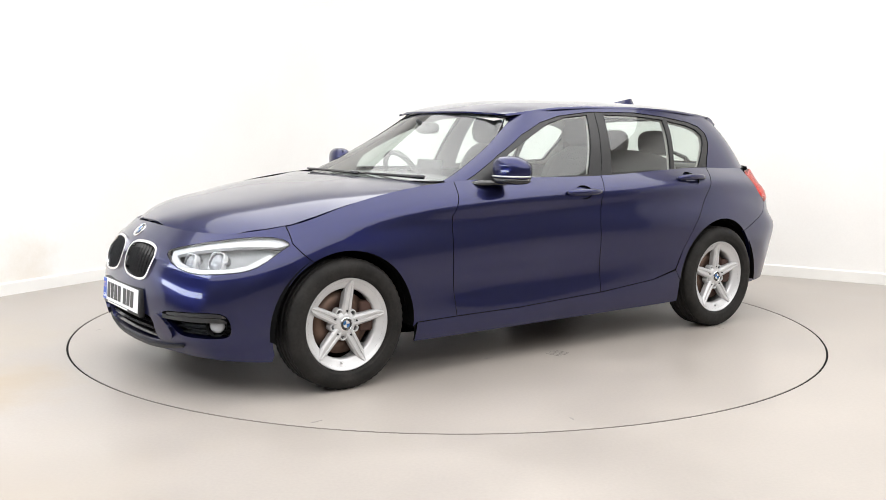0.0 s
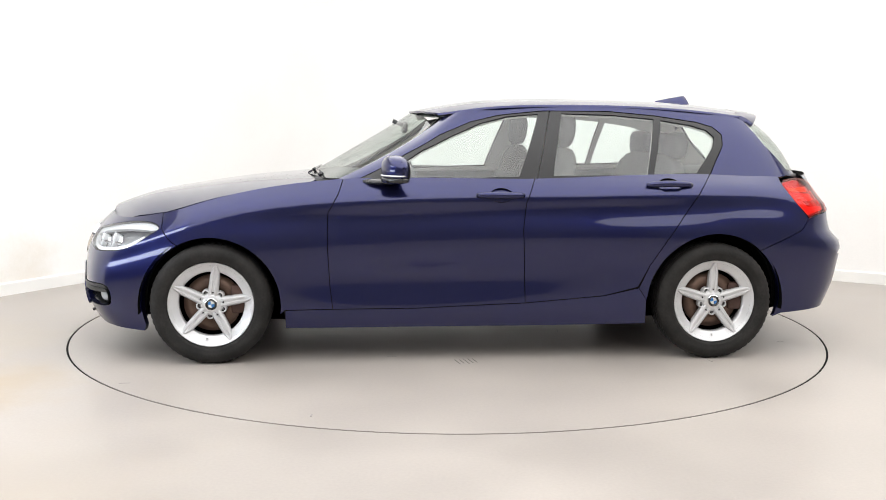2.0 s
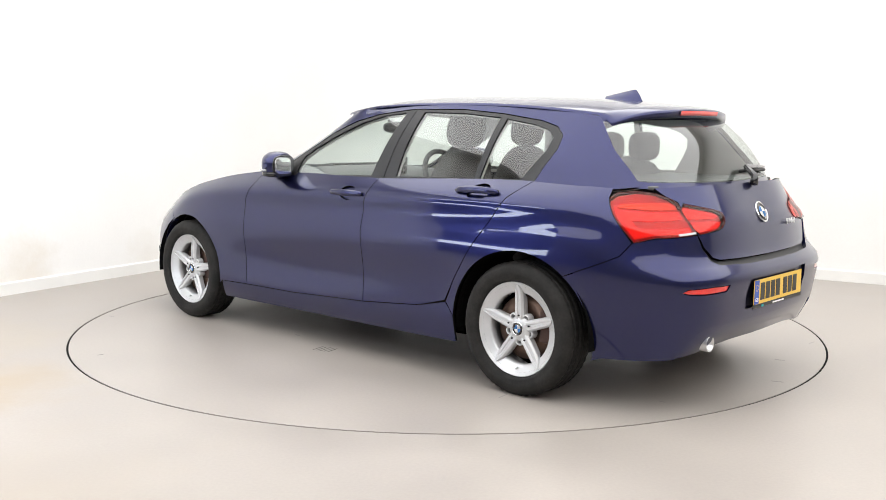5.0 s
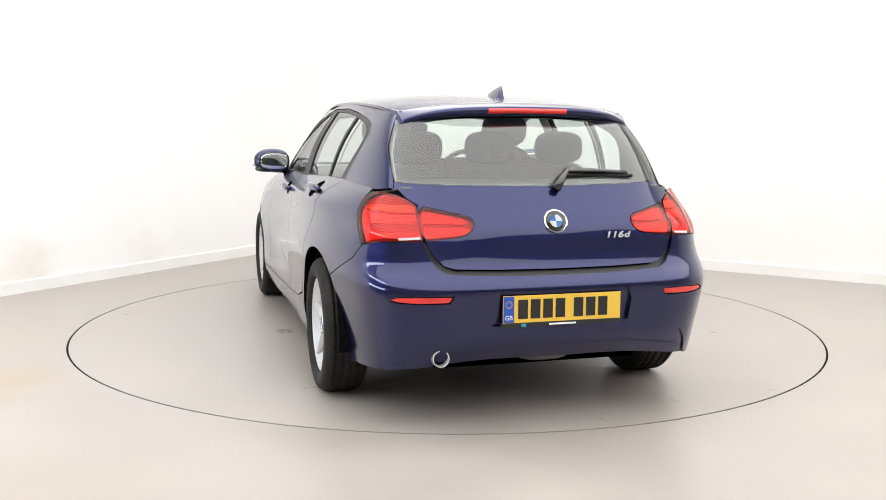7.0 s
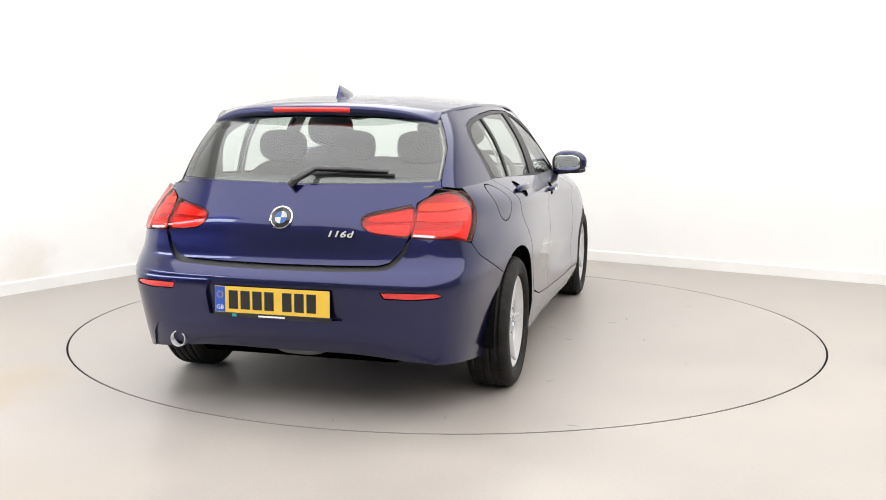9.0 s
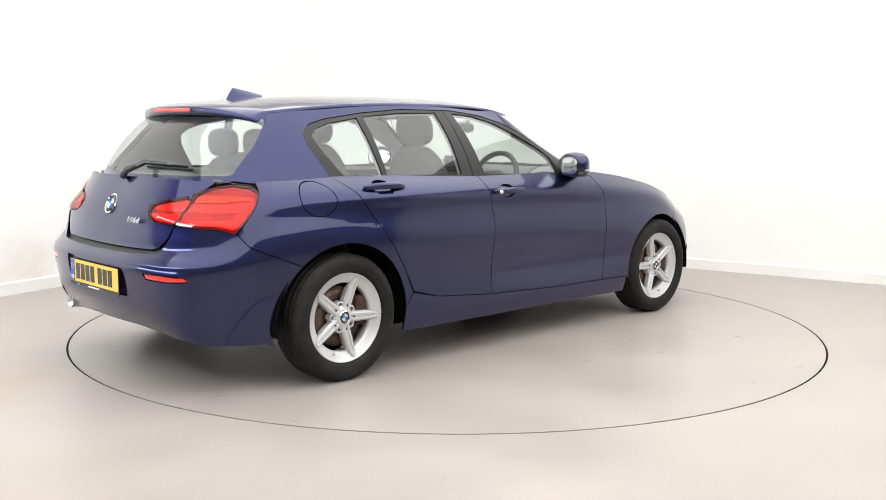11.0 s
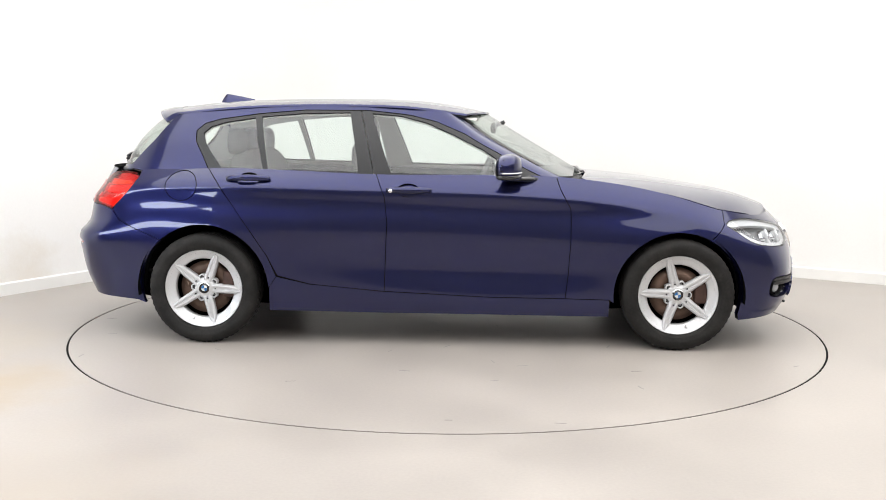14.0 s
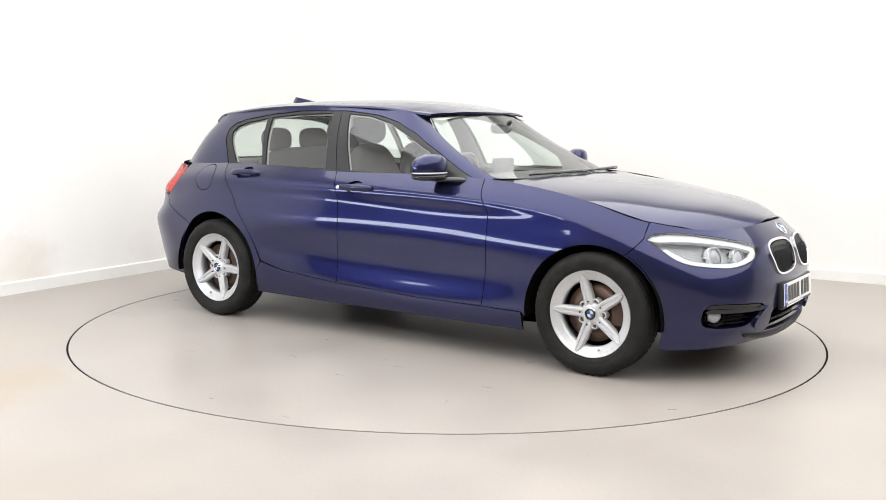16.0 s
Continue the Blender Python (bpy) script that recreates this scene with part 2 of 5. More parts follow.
# ---- the car: smooth master surfaces ----
def spline(t, p, q):
    """C2 cubic through the points p at the knots t, read at q."""
    t, p, q = np.asarray(t, float), np.asarray(p, float), np.asarray(q, float)
    n = len(t)
    h = np.diff(t)
    M = np.zeros((n, n))
    r = np.zeros((n,) + p.shape[1:])
    M[0, 0] = M[-1, -1] = 1
    for i in range(1, n - 1):
        M[i, i - 1], M[i, i], M[i, i + 1] = h[i - 1], 2 * (h[i - 1] + h[i]), h[i]
        r[i] = 6 * ((p[i + 1] - p[i]) / h[i] - (p[i] - p[i - 1]) / h[i - 1])
    m = np.linalg.solve(M, r.reshape(n, -1)).reshape(r.shape)
    i = np.clip(np.searchsorted(t, q) - 1, 0, n - 2)
    sh = (slice(None),) + (None,) * (p.ndim - 1)
    a, b, hh = (t[i + 1] - q)[sh], (q - t[i])[sh], h[i][sh]
    return (m[i] * a ** 3 + m[i + 1] * b ** 3) / (6 * hh) + (p[i] / hh - m[i] * hh / 6) * a + (p[i + 1] / hh - m[i + 1] * hh / 6) * b


class Wrap:
    """A skin that runs round the car from the middle of the nose to the middle of the tail, through level lines from low to high."""

    def __init__(self, levels, knots, ns=1400, nv=240, heights=None):
        L = np.array(levels, float)
        knots = np.array(knots, float)
        self.S = knots[-1]
        flip = np.array([1, -1, 1.0])
        k = 3
        kk = np.concatenate([-knots[k:0:-1], knots, 2 * self.S - knots[-2:-2 - k:-1]])
        s = np.linspace(0, self.S, ns)
        rows = []
        for lv in L:
            ext = np.concatenate([lv[k:0:-1] * flip, lv, lv[-2:-2 - k:-1] * flip])
            rows.append(spline(kk, ext, s))
        rows = np.array(rows)
        self.s = s
        hs = np.arange(len(L)) if heights is None else np.array(heights)
        self.G = spline(hs, rows, np.linspace(hs[0], hs[-1], nv))
        self.ns, self.nv = ns, nv

    def column(self, s):
        f = np.clip(s / self.S, 0, 1) * (self.ns - 1)
        i = min(int(f), self.ns - 2)
        f -= i
        return self.G[:, i] * (1 - f) + self.G[:, i + 1] * f

    def raw(self, s, z):
        side = 1.0
        if s < 0:
            s, side = -s, -1.0
        if s > self.S:
            s, side = 2 * self.S - s, -1.0
        c = self.column(s)
        j = int(np.clip(np.searchsorted(c[:, 2], z) - 1, 0, self.nv - 2))
        f = (z - c[j, 2]) / max(1e-6, c[j + 1, 2] - c[j, 2])
        f = min(max(f, -3.0), 4.0)
        p = c[j] * (1 - f) + c[j + 1] * f
        return np.array((p[0], p[1] * side, p[2]))

    def point(self, s, z):
        e = 0.02
        p = self.raw(s, z)
        n = np.cross(self.raw(s + e, z) - self.raw(s - e, z), self.raw(s, z + e) - self.raw(s, z - e))
        n /= np.linalg.norm(n) + 1e-12
        return Vector(p), Vector(n)

    def at_x(self, x, z):
        """The place along the skin where its side has this x."""
        lo, hi = 0.0, self.S
        for _ in range(30):
            mid = (lo + hi) / 2
            if self.raw(mid, z)[0] > x:
                lo = mid
            else:
                hi = mid
        return lo

    def at_y(self, y, z, rear=False):
        """The place along the nose or tail where it has this y."""
        lo, hi = (self.S * 0.62, self.S) if rear else (0.0, self.S * 0.3)
        a = abs(y)
        for _ in range(30):
            mid = (lo + hi) / 2
            if (self.raw(mid, z)[1] > a) == rear:
                lo = mid
            else:
                hi = mid
        return (2 * self.S - lo if rear else -lo) if y < 0 else lo


class Cap:
    """A crowned sheet over the car (bonnet or roof): height by place along and across."""

    def __init__(self, xs, half, edge, mid, power=2.2):
        self.t = -np.array(xs, float)
        self.half, self.edge, self.mid, self.power = half, edge, mid, power

    def z(self, x, y):
        q = np.array([-x])
        w, e, m = (float(spline(self.t, np.array(v, float), q)[0]) for v in (self.half, self.edge, self.mid))
        return e + (m - e) * (1 - (abs(y) / w) ** self.power)

    def point(self, x, y):
        e = 0.01
        dx = (self.z(x + e, y) - self.z(x - e, y)) / (2 * e)
        dy = (self.z(x, y + e) - self.z(x, y - e)) / (2 * e)
        return Vector((x, y, self.z(x, y))), Vector((-dx, -dy, 1)).normalized()


KNOTS = (0, 0.40, 0.73, 1.0, 1.36, 2.0, 3.0, 4.05, 4.46, 4.80, 5.07, 5.49)
BODY = Wrap([
    [(2.07, 0, 0.19), (2.03, 0.4, 0.19), (1.89, 0.67, 0.175), (1.7, 0.775, 0.16), (1.345, 0.83, 0.18), (0.7, 0.846, 0.185), (-0.3, 0.84, 0.185), (-1.345, 0.84, 0.2), (-1.75, 0.782, 0.225), (-2.045, 0.662, 0.252), (-2.115, 0.4, 0.285), (-2.135, 0, 0.292)],
    [(2.115, 0, 0.3), (2.08, 0.4, 0.3), (1.945, 0.68, 0.3), (1.715, 0.795, 0.3), (1.345, 0.862, 0.3), (0.7, 0.868, 0.295), (-0.3, 0.866, 0.313), (-1.345, 0.868, 0.36), (-1.75, 0.808, 0.36), (-2.09, 0.668, 0.375), (-2.178, 0.4, 0.385), (-2.2, 0, 0.388)],
    [(2.13, 0, 0.46), (2.09, 0.4, 0.46), (1.95, 0.685, 0.46), (1.715, 0.805, 0.47), (1.345, 0.87, 0.47), (0.7, 0.857, 0.45), (-0.3, 0.857, 0.47), (-1.345, 0.882, 0.53), (-1.75, 0.828, 0.51), (-2.105, 0.692, 0.51), (-2.197, 0.42, 0.515), (-2.217, 0, 0.515)],
    [(2.115, 0, 0.58), (2.072, 0.4, 0.57), (1.905, 0.69, 0.57), (1.68, 0.81, 0.58), (1.345, 0.87, 0.62), (0.7, 0.868, 0.62), (-0.3, 0.872, 0.65), (-1.345, 0.884, 0.7), (-1.75, 0.834, 0.655), (-2.092, 0.702, 0.632), (-2.197, 0.42, 0.628), (-2.217, 0, 0.628)],
    [(2.101, 0, 0.624), (2.055, 0.397, 0.61), (1.884, 0.681, 0.611), (1.663, 0.807, 0.622), (1.345, 0.861, 0.678), (0.701, 0.861, 0.704), (-0.3, 0.866, 0.732), (-1.345, 0.869, 0.772), (-1.75, 0.822, 0.735), (-2.052, 0.686, 0.69), (-2.148, 0.42, 0.676), (-2.170, 0, 0.674)],
    [(2.085, 0, 0.66), (2.035, 0.39, 0.645), (1.865, 0.665, 0.645), (1.645, 0.8, 0.66), (1.345, 0.85, 0.725), (0.7, 0.852, 0.775), (-0.3, 0.856, 0.8), (-1.345, 0.856, 0.83), (-1.75, 0.802, 0.805), (-2.032, 0.68, 0.785), (-2.123, 0.42, 0.775), (-2.146, 0, 0.772)],
    [(2.045, 0, 0.715), (1.99, 0.37, 0.7), (1.825, 0.63, 0.7), (1.605, 0.772, 0.73), (1.345, 0.825, 0.795), (0.7, 0.85, 0.865), (-0.3, 0.856, 0.89), (-1.345, 0.842, 0.915), (-1.75, 0.775, 0.895), (-1.975, 0.66, 0.87), (-2.083, 0.42, 0.875), (-2.112, 0, 0.878)],
    [(1.99, 0, 0.765), (1.94, 0.35, 0.75), (1.79, 0.6, 0.75), (1.58, 0.735, 0.79), (1.345, 0.765, 0.86), (0.76, 0.752, 0.962), (-0.3, 0.79, 0.975), (-1.345, 0.735, 1), (-1.75, 0.69, 0.985), (-1.91, 0.62, 0.99), (-2.015, 0.42, 1), (-2.045, 0, 1)],
], KNOTS, nv=320, heights=(0, 1, 2, 3, 3.5, 4, 5, 6))
GKNOTS = (0, 0.40, 0.72, 0.90, 1.35, 2.0, 2.6, 2.95, 3.2, 3.5, 3.95)
HOUSE = Wrap([
    [(.88, 0, .96), (.81, .40, .955), (.735, .69, .945), (.60, .765, .945), (.22, .785, .95), (-.40, .785, .96), (-1.05, .765, .975), (-1.45, .735, .98), (-1.80, .66, .975), (-1.95, .42, .975), (-1.99, 0, .975)],
    [(.500, 0, 1.183), (.43, .36, 1.17), (.355, .61, 1.138), (.29, .68, 1.135), (.03, .71, 1.16), (-.45, .715, 1.175), (-1.05, .695, 1.18), (-1.42, .665, 1.175), (-1.70, .60, 1.165), (-1.84, .38, 1.17), (-1.875, 0, 1.18)],
    [(.225, 0, 1.350), (.17, .32, 1.337), (.115, .53, 1.296), (.05, .575, 1.32), (-.12, .585, 1.345), (-.50, .595, 1.365), (-1.05, .585, 1.355), (-1.38, .565, 1.33), (-1.60, .53, 1.30), (-1.67, .34, 1.32), (-1.69, 0, 1.335)],
], GKNOTS)
HOOD = Cap((2.02, 1.79, 1.58, 1.345, 1.05, .76, .5), (.10, .60, .735, .765, .765, .755, .75), (.75, .75, .79, .86, .915, .962, 1.0), (.768, .851, .891, .927, .957, .980, 1.0), 2.9)
ROOF = Cap((.30, 0, -.5, -1.05, -1.38, -1.62, -1.80), (.53, .60, .61, .60, .58, .56, .55), (1.275, 1.33, 1.362, 1.355, 1.33, 1.30, 1.28), (1.325, 1.383, 1.412, 1.405, 1.388, 1.36, 1.335), 2.6)


def offset_outline(pts, d):
    """The closed outline moved inward by d."""
    n = len(pts)
    area = sum(pts[i][0] * pts[(i + 1) % n][1] - pts[(i + 1) % n][0] * pts[i][1] for i in range(n))
    sg = 1 if area > 0 else -1
    out = []
    for i in range(n):
        p, q, r = Vector(pts[i - 1]), Vector(pts[i]), Vector(pts[(i + 1) % n])
        e, f = (q - p), (r - q)
        if e.length < 1e-9 or f.length < 1e-9:
            out.append(q)
            continue
        e.normalize(), f.normalize()
        m = Vector((-e.y, e.x)) * sg + Vector((-f.y, f.x)) * sg
        k = max(0.35, m.length_squared / 2)
        out.append(q + m / 2 * d * (1 / k if k > 0.5 else 1))
    return [(v[0], v[1]) for v in out]


def inside(p, poly):
    hit, n = False, len(poly)
    for i in range(n):
        a, b = poly[i], poly[(i + 1) % n]
        if (a[1] > p[1]) != (b[1] > p[1]) and p[0] < (b[0] - a[0]) * (p[1] - a[1]) / (b[1] - a[1]) + a[0]:
            hit = not hit
    return hit


def soft(pts, rounds=2):
    """A closed outline with its corners cut round."""
    for _ in range(rounds):
        out = []
        for i, p in enumerate(pts):
            q = pts[(i + 1) % len(pts)]
            out += [(p[0] * .75 + q[0] * .25, p[1] * .75 + q[1] * .25), (p[0] * .25 + q[0] * .75, p[1] * .25 + q[1] * .75)]
        pts = out
    return pts


def dense(pts, step=0.03):
    out = []
    for i, p in enumerate(pts):
        q = pts[(i + 1) % len(pts)]
        n = max(1, int(math.dist(p, q) / step))
        out += [(p[0] + (q[0] - p[0]) * k / n, p[1] + (q[1] - p[1]) * k / n) for k in range(n)]
    return out


def skin(surface, outline, holes=(), gap=0.0042, lift=0.0, depth=0.012, step=0.035, mirror=False):
    """A pressed panel cut from a master surface: outline and holes in its own two coordinates, with its edge turned inward."""
    from mathutils.geometry import delaunay_2d_cdt
    loops = [dense(offset_outline(outline, gap), step)] + [dense(offset_outline(h, -gap), step) for h in holes]
    xs, ys = [p[0] for p in loops[0]], [p[1] for p in loops[0]]
    pts, edges = [], []
    for lp in loops:
        k = len(pts)
        pts += lp
        edges += [(k + i, k + (i + 1) % len(lp)) for i in range(len(lp))]
    nx, ny = int((max(xs) - min(xs)) / step), int((max(ys) - min(ys)) / step)
    border = np.array(pts)
    for i in range(nx + 1):
        for j in range(ny + 1):
            p = (min(xs) + (i + 0.5 * (j % 2)) * step, min(ys) + j * step)
            if inside(p, loops[0]) and not any(inside(p, h) for h in loops[1:]):
                if np.min(np.hypot(border[:, 0] - p[0], border[:, 1] - p[1])) > step * 0.45:
                    pts.append(p)
    verts, es, faces, *_ = delaunay_2d_cdt([Vector(p) for p in pts], edges, [], 0, 1e-6)
    bm = bmesh.new()
    placed, norms = [], []
    for v in verts:
        p, n = surface.point(v[0], v[1])
        if mirror:
            p, n = Vector((p.x, -p.y, p.z)), Vector((n.x, -n.y, n.z))
        placed.append(bm.verts.new(p + n * lift))
        norms.append(n)
    bm.verts.index_update()
    for f in faces:
        c = (sum(verts[i][0] for i in f) / len(f), sum(verts[i][1] for i in f) / len(f))
        if inside(c, loops[0]) and not any(inside(c, h) for h in loops[1:]):
            try:
                face = bm.faces.new([placed[i] for i in f])
            except ValueError:
                continue
            face.normal_update()
            if face.normal.dot(norms[f[0]]) < 0:
                face.normal_flip()
    top = len(bm.verts)
    if depth:
        made = {}
        for e in [e for e in bm.edges if len(e.link_faces) == 1]:
            lo = e.link_loops[0]
            a, b = lo.vert, lo.link_loop_next.vert
            for v in (a, b):
                if v not in made:
                    made[v] = (bm.verts.new(v.co), bm.verts.new(v.co - norms[v.index] * depth))
            bm.faces.new((made[b][0], made[a][0], made[a][1], made[b][1])).material_index = 1
    bm.normal_update()
    bm.verts.index_update()
    return bm, [n if i < top else None for i, n in enumerate(norms)]


def sharp_part(name, made, material, parent, label="", rim=None):
    """Like part(), shaded by the normals of the master surface."""
    bm, norms = made
    me = bpy.data.meshes.new(name)
    bm.to_mesh(me)
    bm.free()
    me.materials.append(material)
    # turned-in edges of blue panels are black, painting the shade in the joints
    me.materials.append(rim or (M_SHELL if material is M_PAINT else material))
    me.shade_smooth()
    k = len(norms)
    me.normals_split_custom_set_from_vertices([(norms[i] if i < k and norms[i] is not None else v.normal) for i, v in enumerate(me.vertices)])
    ob = new(name, me)
    ob.parent = parent
    return tagged(ob, label)


def both_sides(name, surface, outline, material, parent, label="", **kw):
    return [sharp_part(name, skin(surface, outline, mirror=mi, **kw), material, parent, label) for mi in (False, True)]


def sx(pts, wrap=BODY):
    """Side coordinates (x, z) to places on the skin."""
    return [(wrap.at_x(x, z), z) for x, z in pts]


def arc(cx, cz, r, a0, a1, n=24):
    return [(cx + r * math.cos(radians(a0 + (a1 - a0) * i / n)), cz + r * math.sin(radians(a0 + (a1 - a0) * i / n))) for i in range(n + 1)]


car = new("hatchback_car")
tagged(car, "dark metallic blue five-door hatchback car parked on the turntable", "car")


def fy(pts, wrap=BODY):
    """Front coordinates (y, z) to places on the skin."""
    return [(wrap.at_y(y, z), z) for y, z in pts]


def ry(pts, wrap=BODY):
    """Rear coordinates (y, z) to places on the skin."""
    return [(wrap.at_y(y, z, True), z) for y, z in pts]


def top_of(wrap, s):
    return float(wrap.column(min(max(s, 0.0), wrap.S))[-1, 2])


def other(pts, rear=False):
    """The mirror image of an outline on a skin that is folded over the car's middle."""
    return [((2 * BODY.S - a) if rear else -a, b) for a, b in pts][::-1]


# ---- car materials ----
M_CHROME = mat("chrome", (0.85, 0.85, 0.86), 0.08, 1.0)
M_SATIN = mat("satin_silver", (0.7, 0.7, 0.7), 0.3, 0.9)
M_LAMP_CLEAR = glass("lamp_lens", (0.96, 0.97, 0.98), base=0.05)
M_LAMP_BODY = mat("lamp_reflector_grey", (0.22, 0.225, 0.23), 0.25, 0.3, grain=0.08, grain_scale=60)
M_LAMP_WHITE = mat("light_guide_white", (0.58, 0.59, 0.60), 0.25, 0.0, 0.5)
M_RED = mat("red_lamp_plastic", (0.72, 0.018, 0.012), 0.12, 0.0, 1.0, stain=0.1, stain_scale=12)
M_RED_DEEP = mat("deep_red_lamp_plastic", (0.38, 0.010, 0.008), 0.2, 0.0, 1.0)
M_RED_LIGHT = mat("light_red_lamp_plastic", (0.85, 0.05, 0.035), 0.15, 0.0, 1.0)
M_AMBER = mat("amber_lamp_plastic", (0.75, 0.13, 0.02), 0.15, 0.0, 1.0)
M_PLATE_Y = mat("yellow_plate", (0.78, 0.50, 0.06), 0.35, grain=0.03, grain_scale=120)
M_PLATE_W = mat("white_plate", (0.80, 0.80, 0.80), 0.35, grain=0.03, grain_scale=120)
M_INK = mat("black_ink", (0.015, 0.015, 0.015), 0.4)
M_EU_BLUE = mat("plate_blue", (0.02, 0.08, 0.42), 0.4)
M_WHITE = mat("white_enamel", (0.85, 0.85, 0.85), 0.3)
M_SKY_BLUE = mat("light_blue_enamel", (0.06, 0.25, 0.62), 0.25, 0.0, 0.6)
M_MIRROR = mat("mirror_glass", (0.9, 0.92, 0.93), 0.02, 1.0)
M_CLOTH = mat("black_seat_cloth", (0.085, 0.082, 0.08), 0.9, grain=0.3, grain_scale=350, bump=0.3)
M_LINER = mat("grey_headlining", (0.6, 0.58, 0.55), 0.9, grain=0.05, grain_scale=300)
M_DASH = mat("dashboard_plastic", (0.11, 0.11, 0.11), 0.6, grain=0.2, grain_scale=300, bump=0.15)
M_DISC = mat("brake_disc_steel", (0.12, 0.075, 0.055), 0.45, 0.6, stain=0.4, stain_scale=10)
M_RUST = mat("rusty_caliper", (0.06, 0.03, 0.022), 0.8, stain=0.5, stain_scale=15)
M_BULB = mat("projector_glass", (0.30, 0.31, 0.33), 0.08, 0.0, 1.0)
M_RED_CLEAR = glass("red_lens", (0.97, 0.28, 0.24), base=0.035)
M_STICKER = mat("teal_sticker", (0.02, 0.35, 0.38), 0.5)

S = BODY.S
FRONT_ARCH = (1.345, .305, .362)
REAR_ARCH = (-1.345, .305, .378)

# ---- car: outer panels ----
# front bumper with nose: headlights, kidney grilles, fog grilles and intake are cut out of it
arch_front = [(x, z) for x, z in arc(*FRONT_ARCH, 62, -22, 16)]
bump_half = sx([(1.598, .712), (1.53, .635)]) + sx(arch_front[:-1]) + sx([(1.70, .165)]) + fy([(.67, .178), (.40, .19), (.2, .19)])
crown = [(s_, top_of(BODY, s_) + .004) for s_ in np.linspace(0.0, BODY.at_x(1.60, .79), 12)]
half = crown + bump_half[0:]
HEAD = fy([(.37, .655), (.385, .674), (.494, .703), (.59, .724), (.67, .738)]) + sx([(1.64, .736), (1.602, .708), (1.65, .682), (1.745, .618), (1.81, .593)]) + fy([(.706, .583), (.60, .574), (.532, .583), (.455, .606), (.41, .630)])
KIDNEY = fy([(.022, .60), (.03, .655), (.06, .68), (.125, .690), (.235, .686), (.295, .668), (.318, .636), (.318, .60), (.305, .545), (.275, .522), (.21, .514), (.10, .524), (.045, .545)])
FOG = fy([(.395, .392), (.56, .402), (.69, .408)]) + sx([(1.905, .40), (1.882, .36), (1.88, .30)]) + fy([(.69, .288), (.575, .288), (.52, .296), (.485, .335)])
INTAKE_H = [(0, .368), (.20, .366), (.315, .345), (.345, .30), (.345, .243), (.20, .233), (0, .23)]
INTAKE = fy(INTAKE_H) + [(-a, b) for a, b in fy(INTAKE_H)][::-1][1:-1]
HEAD, KIDNEY, FOG = soft(HEAD, 1), soft(KIDNEY), soft(FOG)
outline = half + [(-a, b) for a, b in half][::-1][:-1]
bumper = sharp_part("front_bumper", skin(BODY, outline, [HEAD, other(HEAD), KIDNEY, other(KIDNEY), FOG, other(FOG), INTAKE], step=.03, depth=.035), M_PAINT, car, rim=M_PAINT)


def grille_bars(name, ring, count, upright, parent, lift=-0.012, width=0.012, tilt=0.0):
    """Slats across an outline on the front skin."""
    xs, ys = [p[0] for p in ring], [p[1] for p in ring]
    for i in range(count):
        f = (i + 0.5) / count
        if upright:
            a = min(xs) + (max(xs) - min(xs)) * f
            hits = [y for y in np.linspace(min(ys), max(ys), 60) if inside((a, y), ring)]
            if len(hits) < 2:
                continue
            path = [(a, y) for y in np.linspace(hits[0], hits[-1], 8)]
        else:
            b = min(ys) + (max(ys) - min(ys)) * f
            hits = [x for x in np.linspace(min(xs), max(xs), 80) if inside((x, b), ring)]
            if len(hits) < 2:
                continue
            path = [(x, b) for x in np.linspace(hits[0], hits[-1], 14)]
        bm = bmesh.new()
        rows_ = []
        for u, v in path:
            p, n = BODY.point(u, v)
            d = Vector((0, 0, width / 2)) if not upright else Vector((n.y, -n.x, 0)).normalized() * width / 2
            rows_.append([bm.verts.new(p + n * lift - d), bm.verts.new(p + n * (lift + .010)), bm.verts.new(p + n * lift + d), bm.verts.new(p + n * (lift - .025))])
        for r0, r1 in zip(rows_, rows_[1:]):
            for k in range(4):
                bm.faces.new((r0[k], r0[(k + 1) % 4], r1[(k + 1) % 4], r1[k]))
        bmesh.ops.recalc_face_normals(bm, faces=bm.faces)
        part(name, bm, M_GLOSS_BLACK, parent, smooth=False)


def band(ring, inner):
    """An outline shrunk by inner, for frames."""
    return offset_outline(ring, inner)


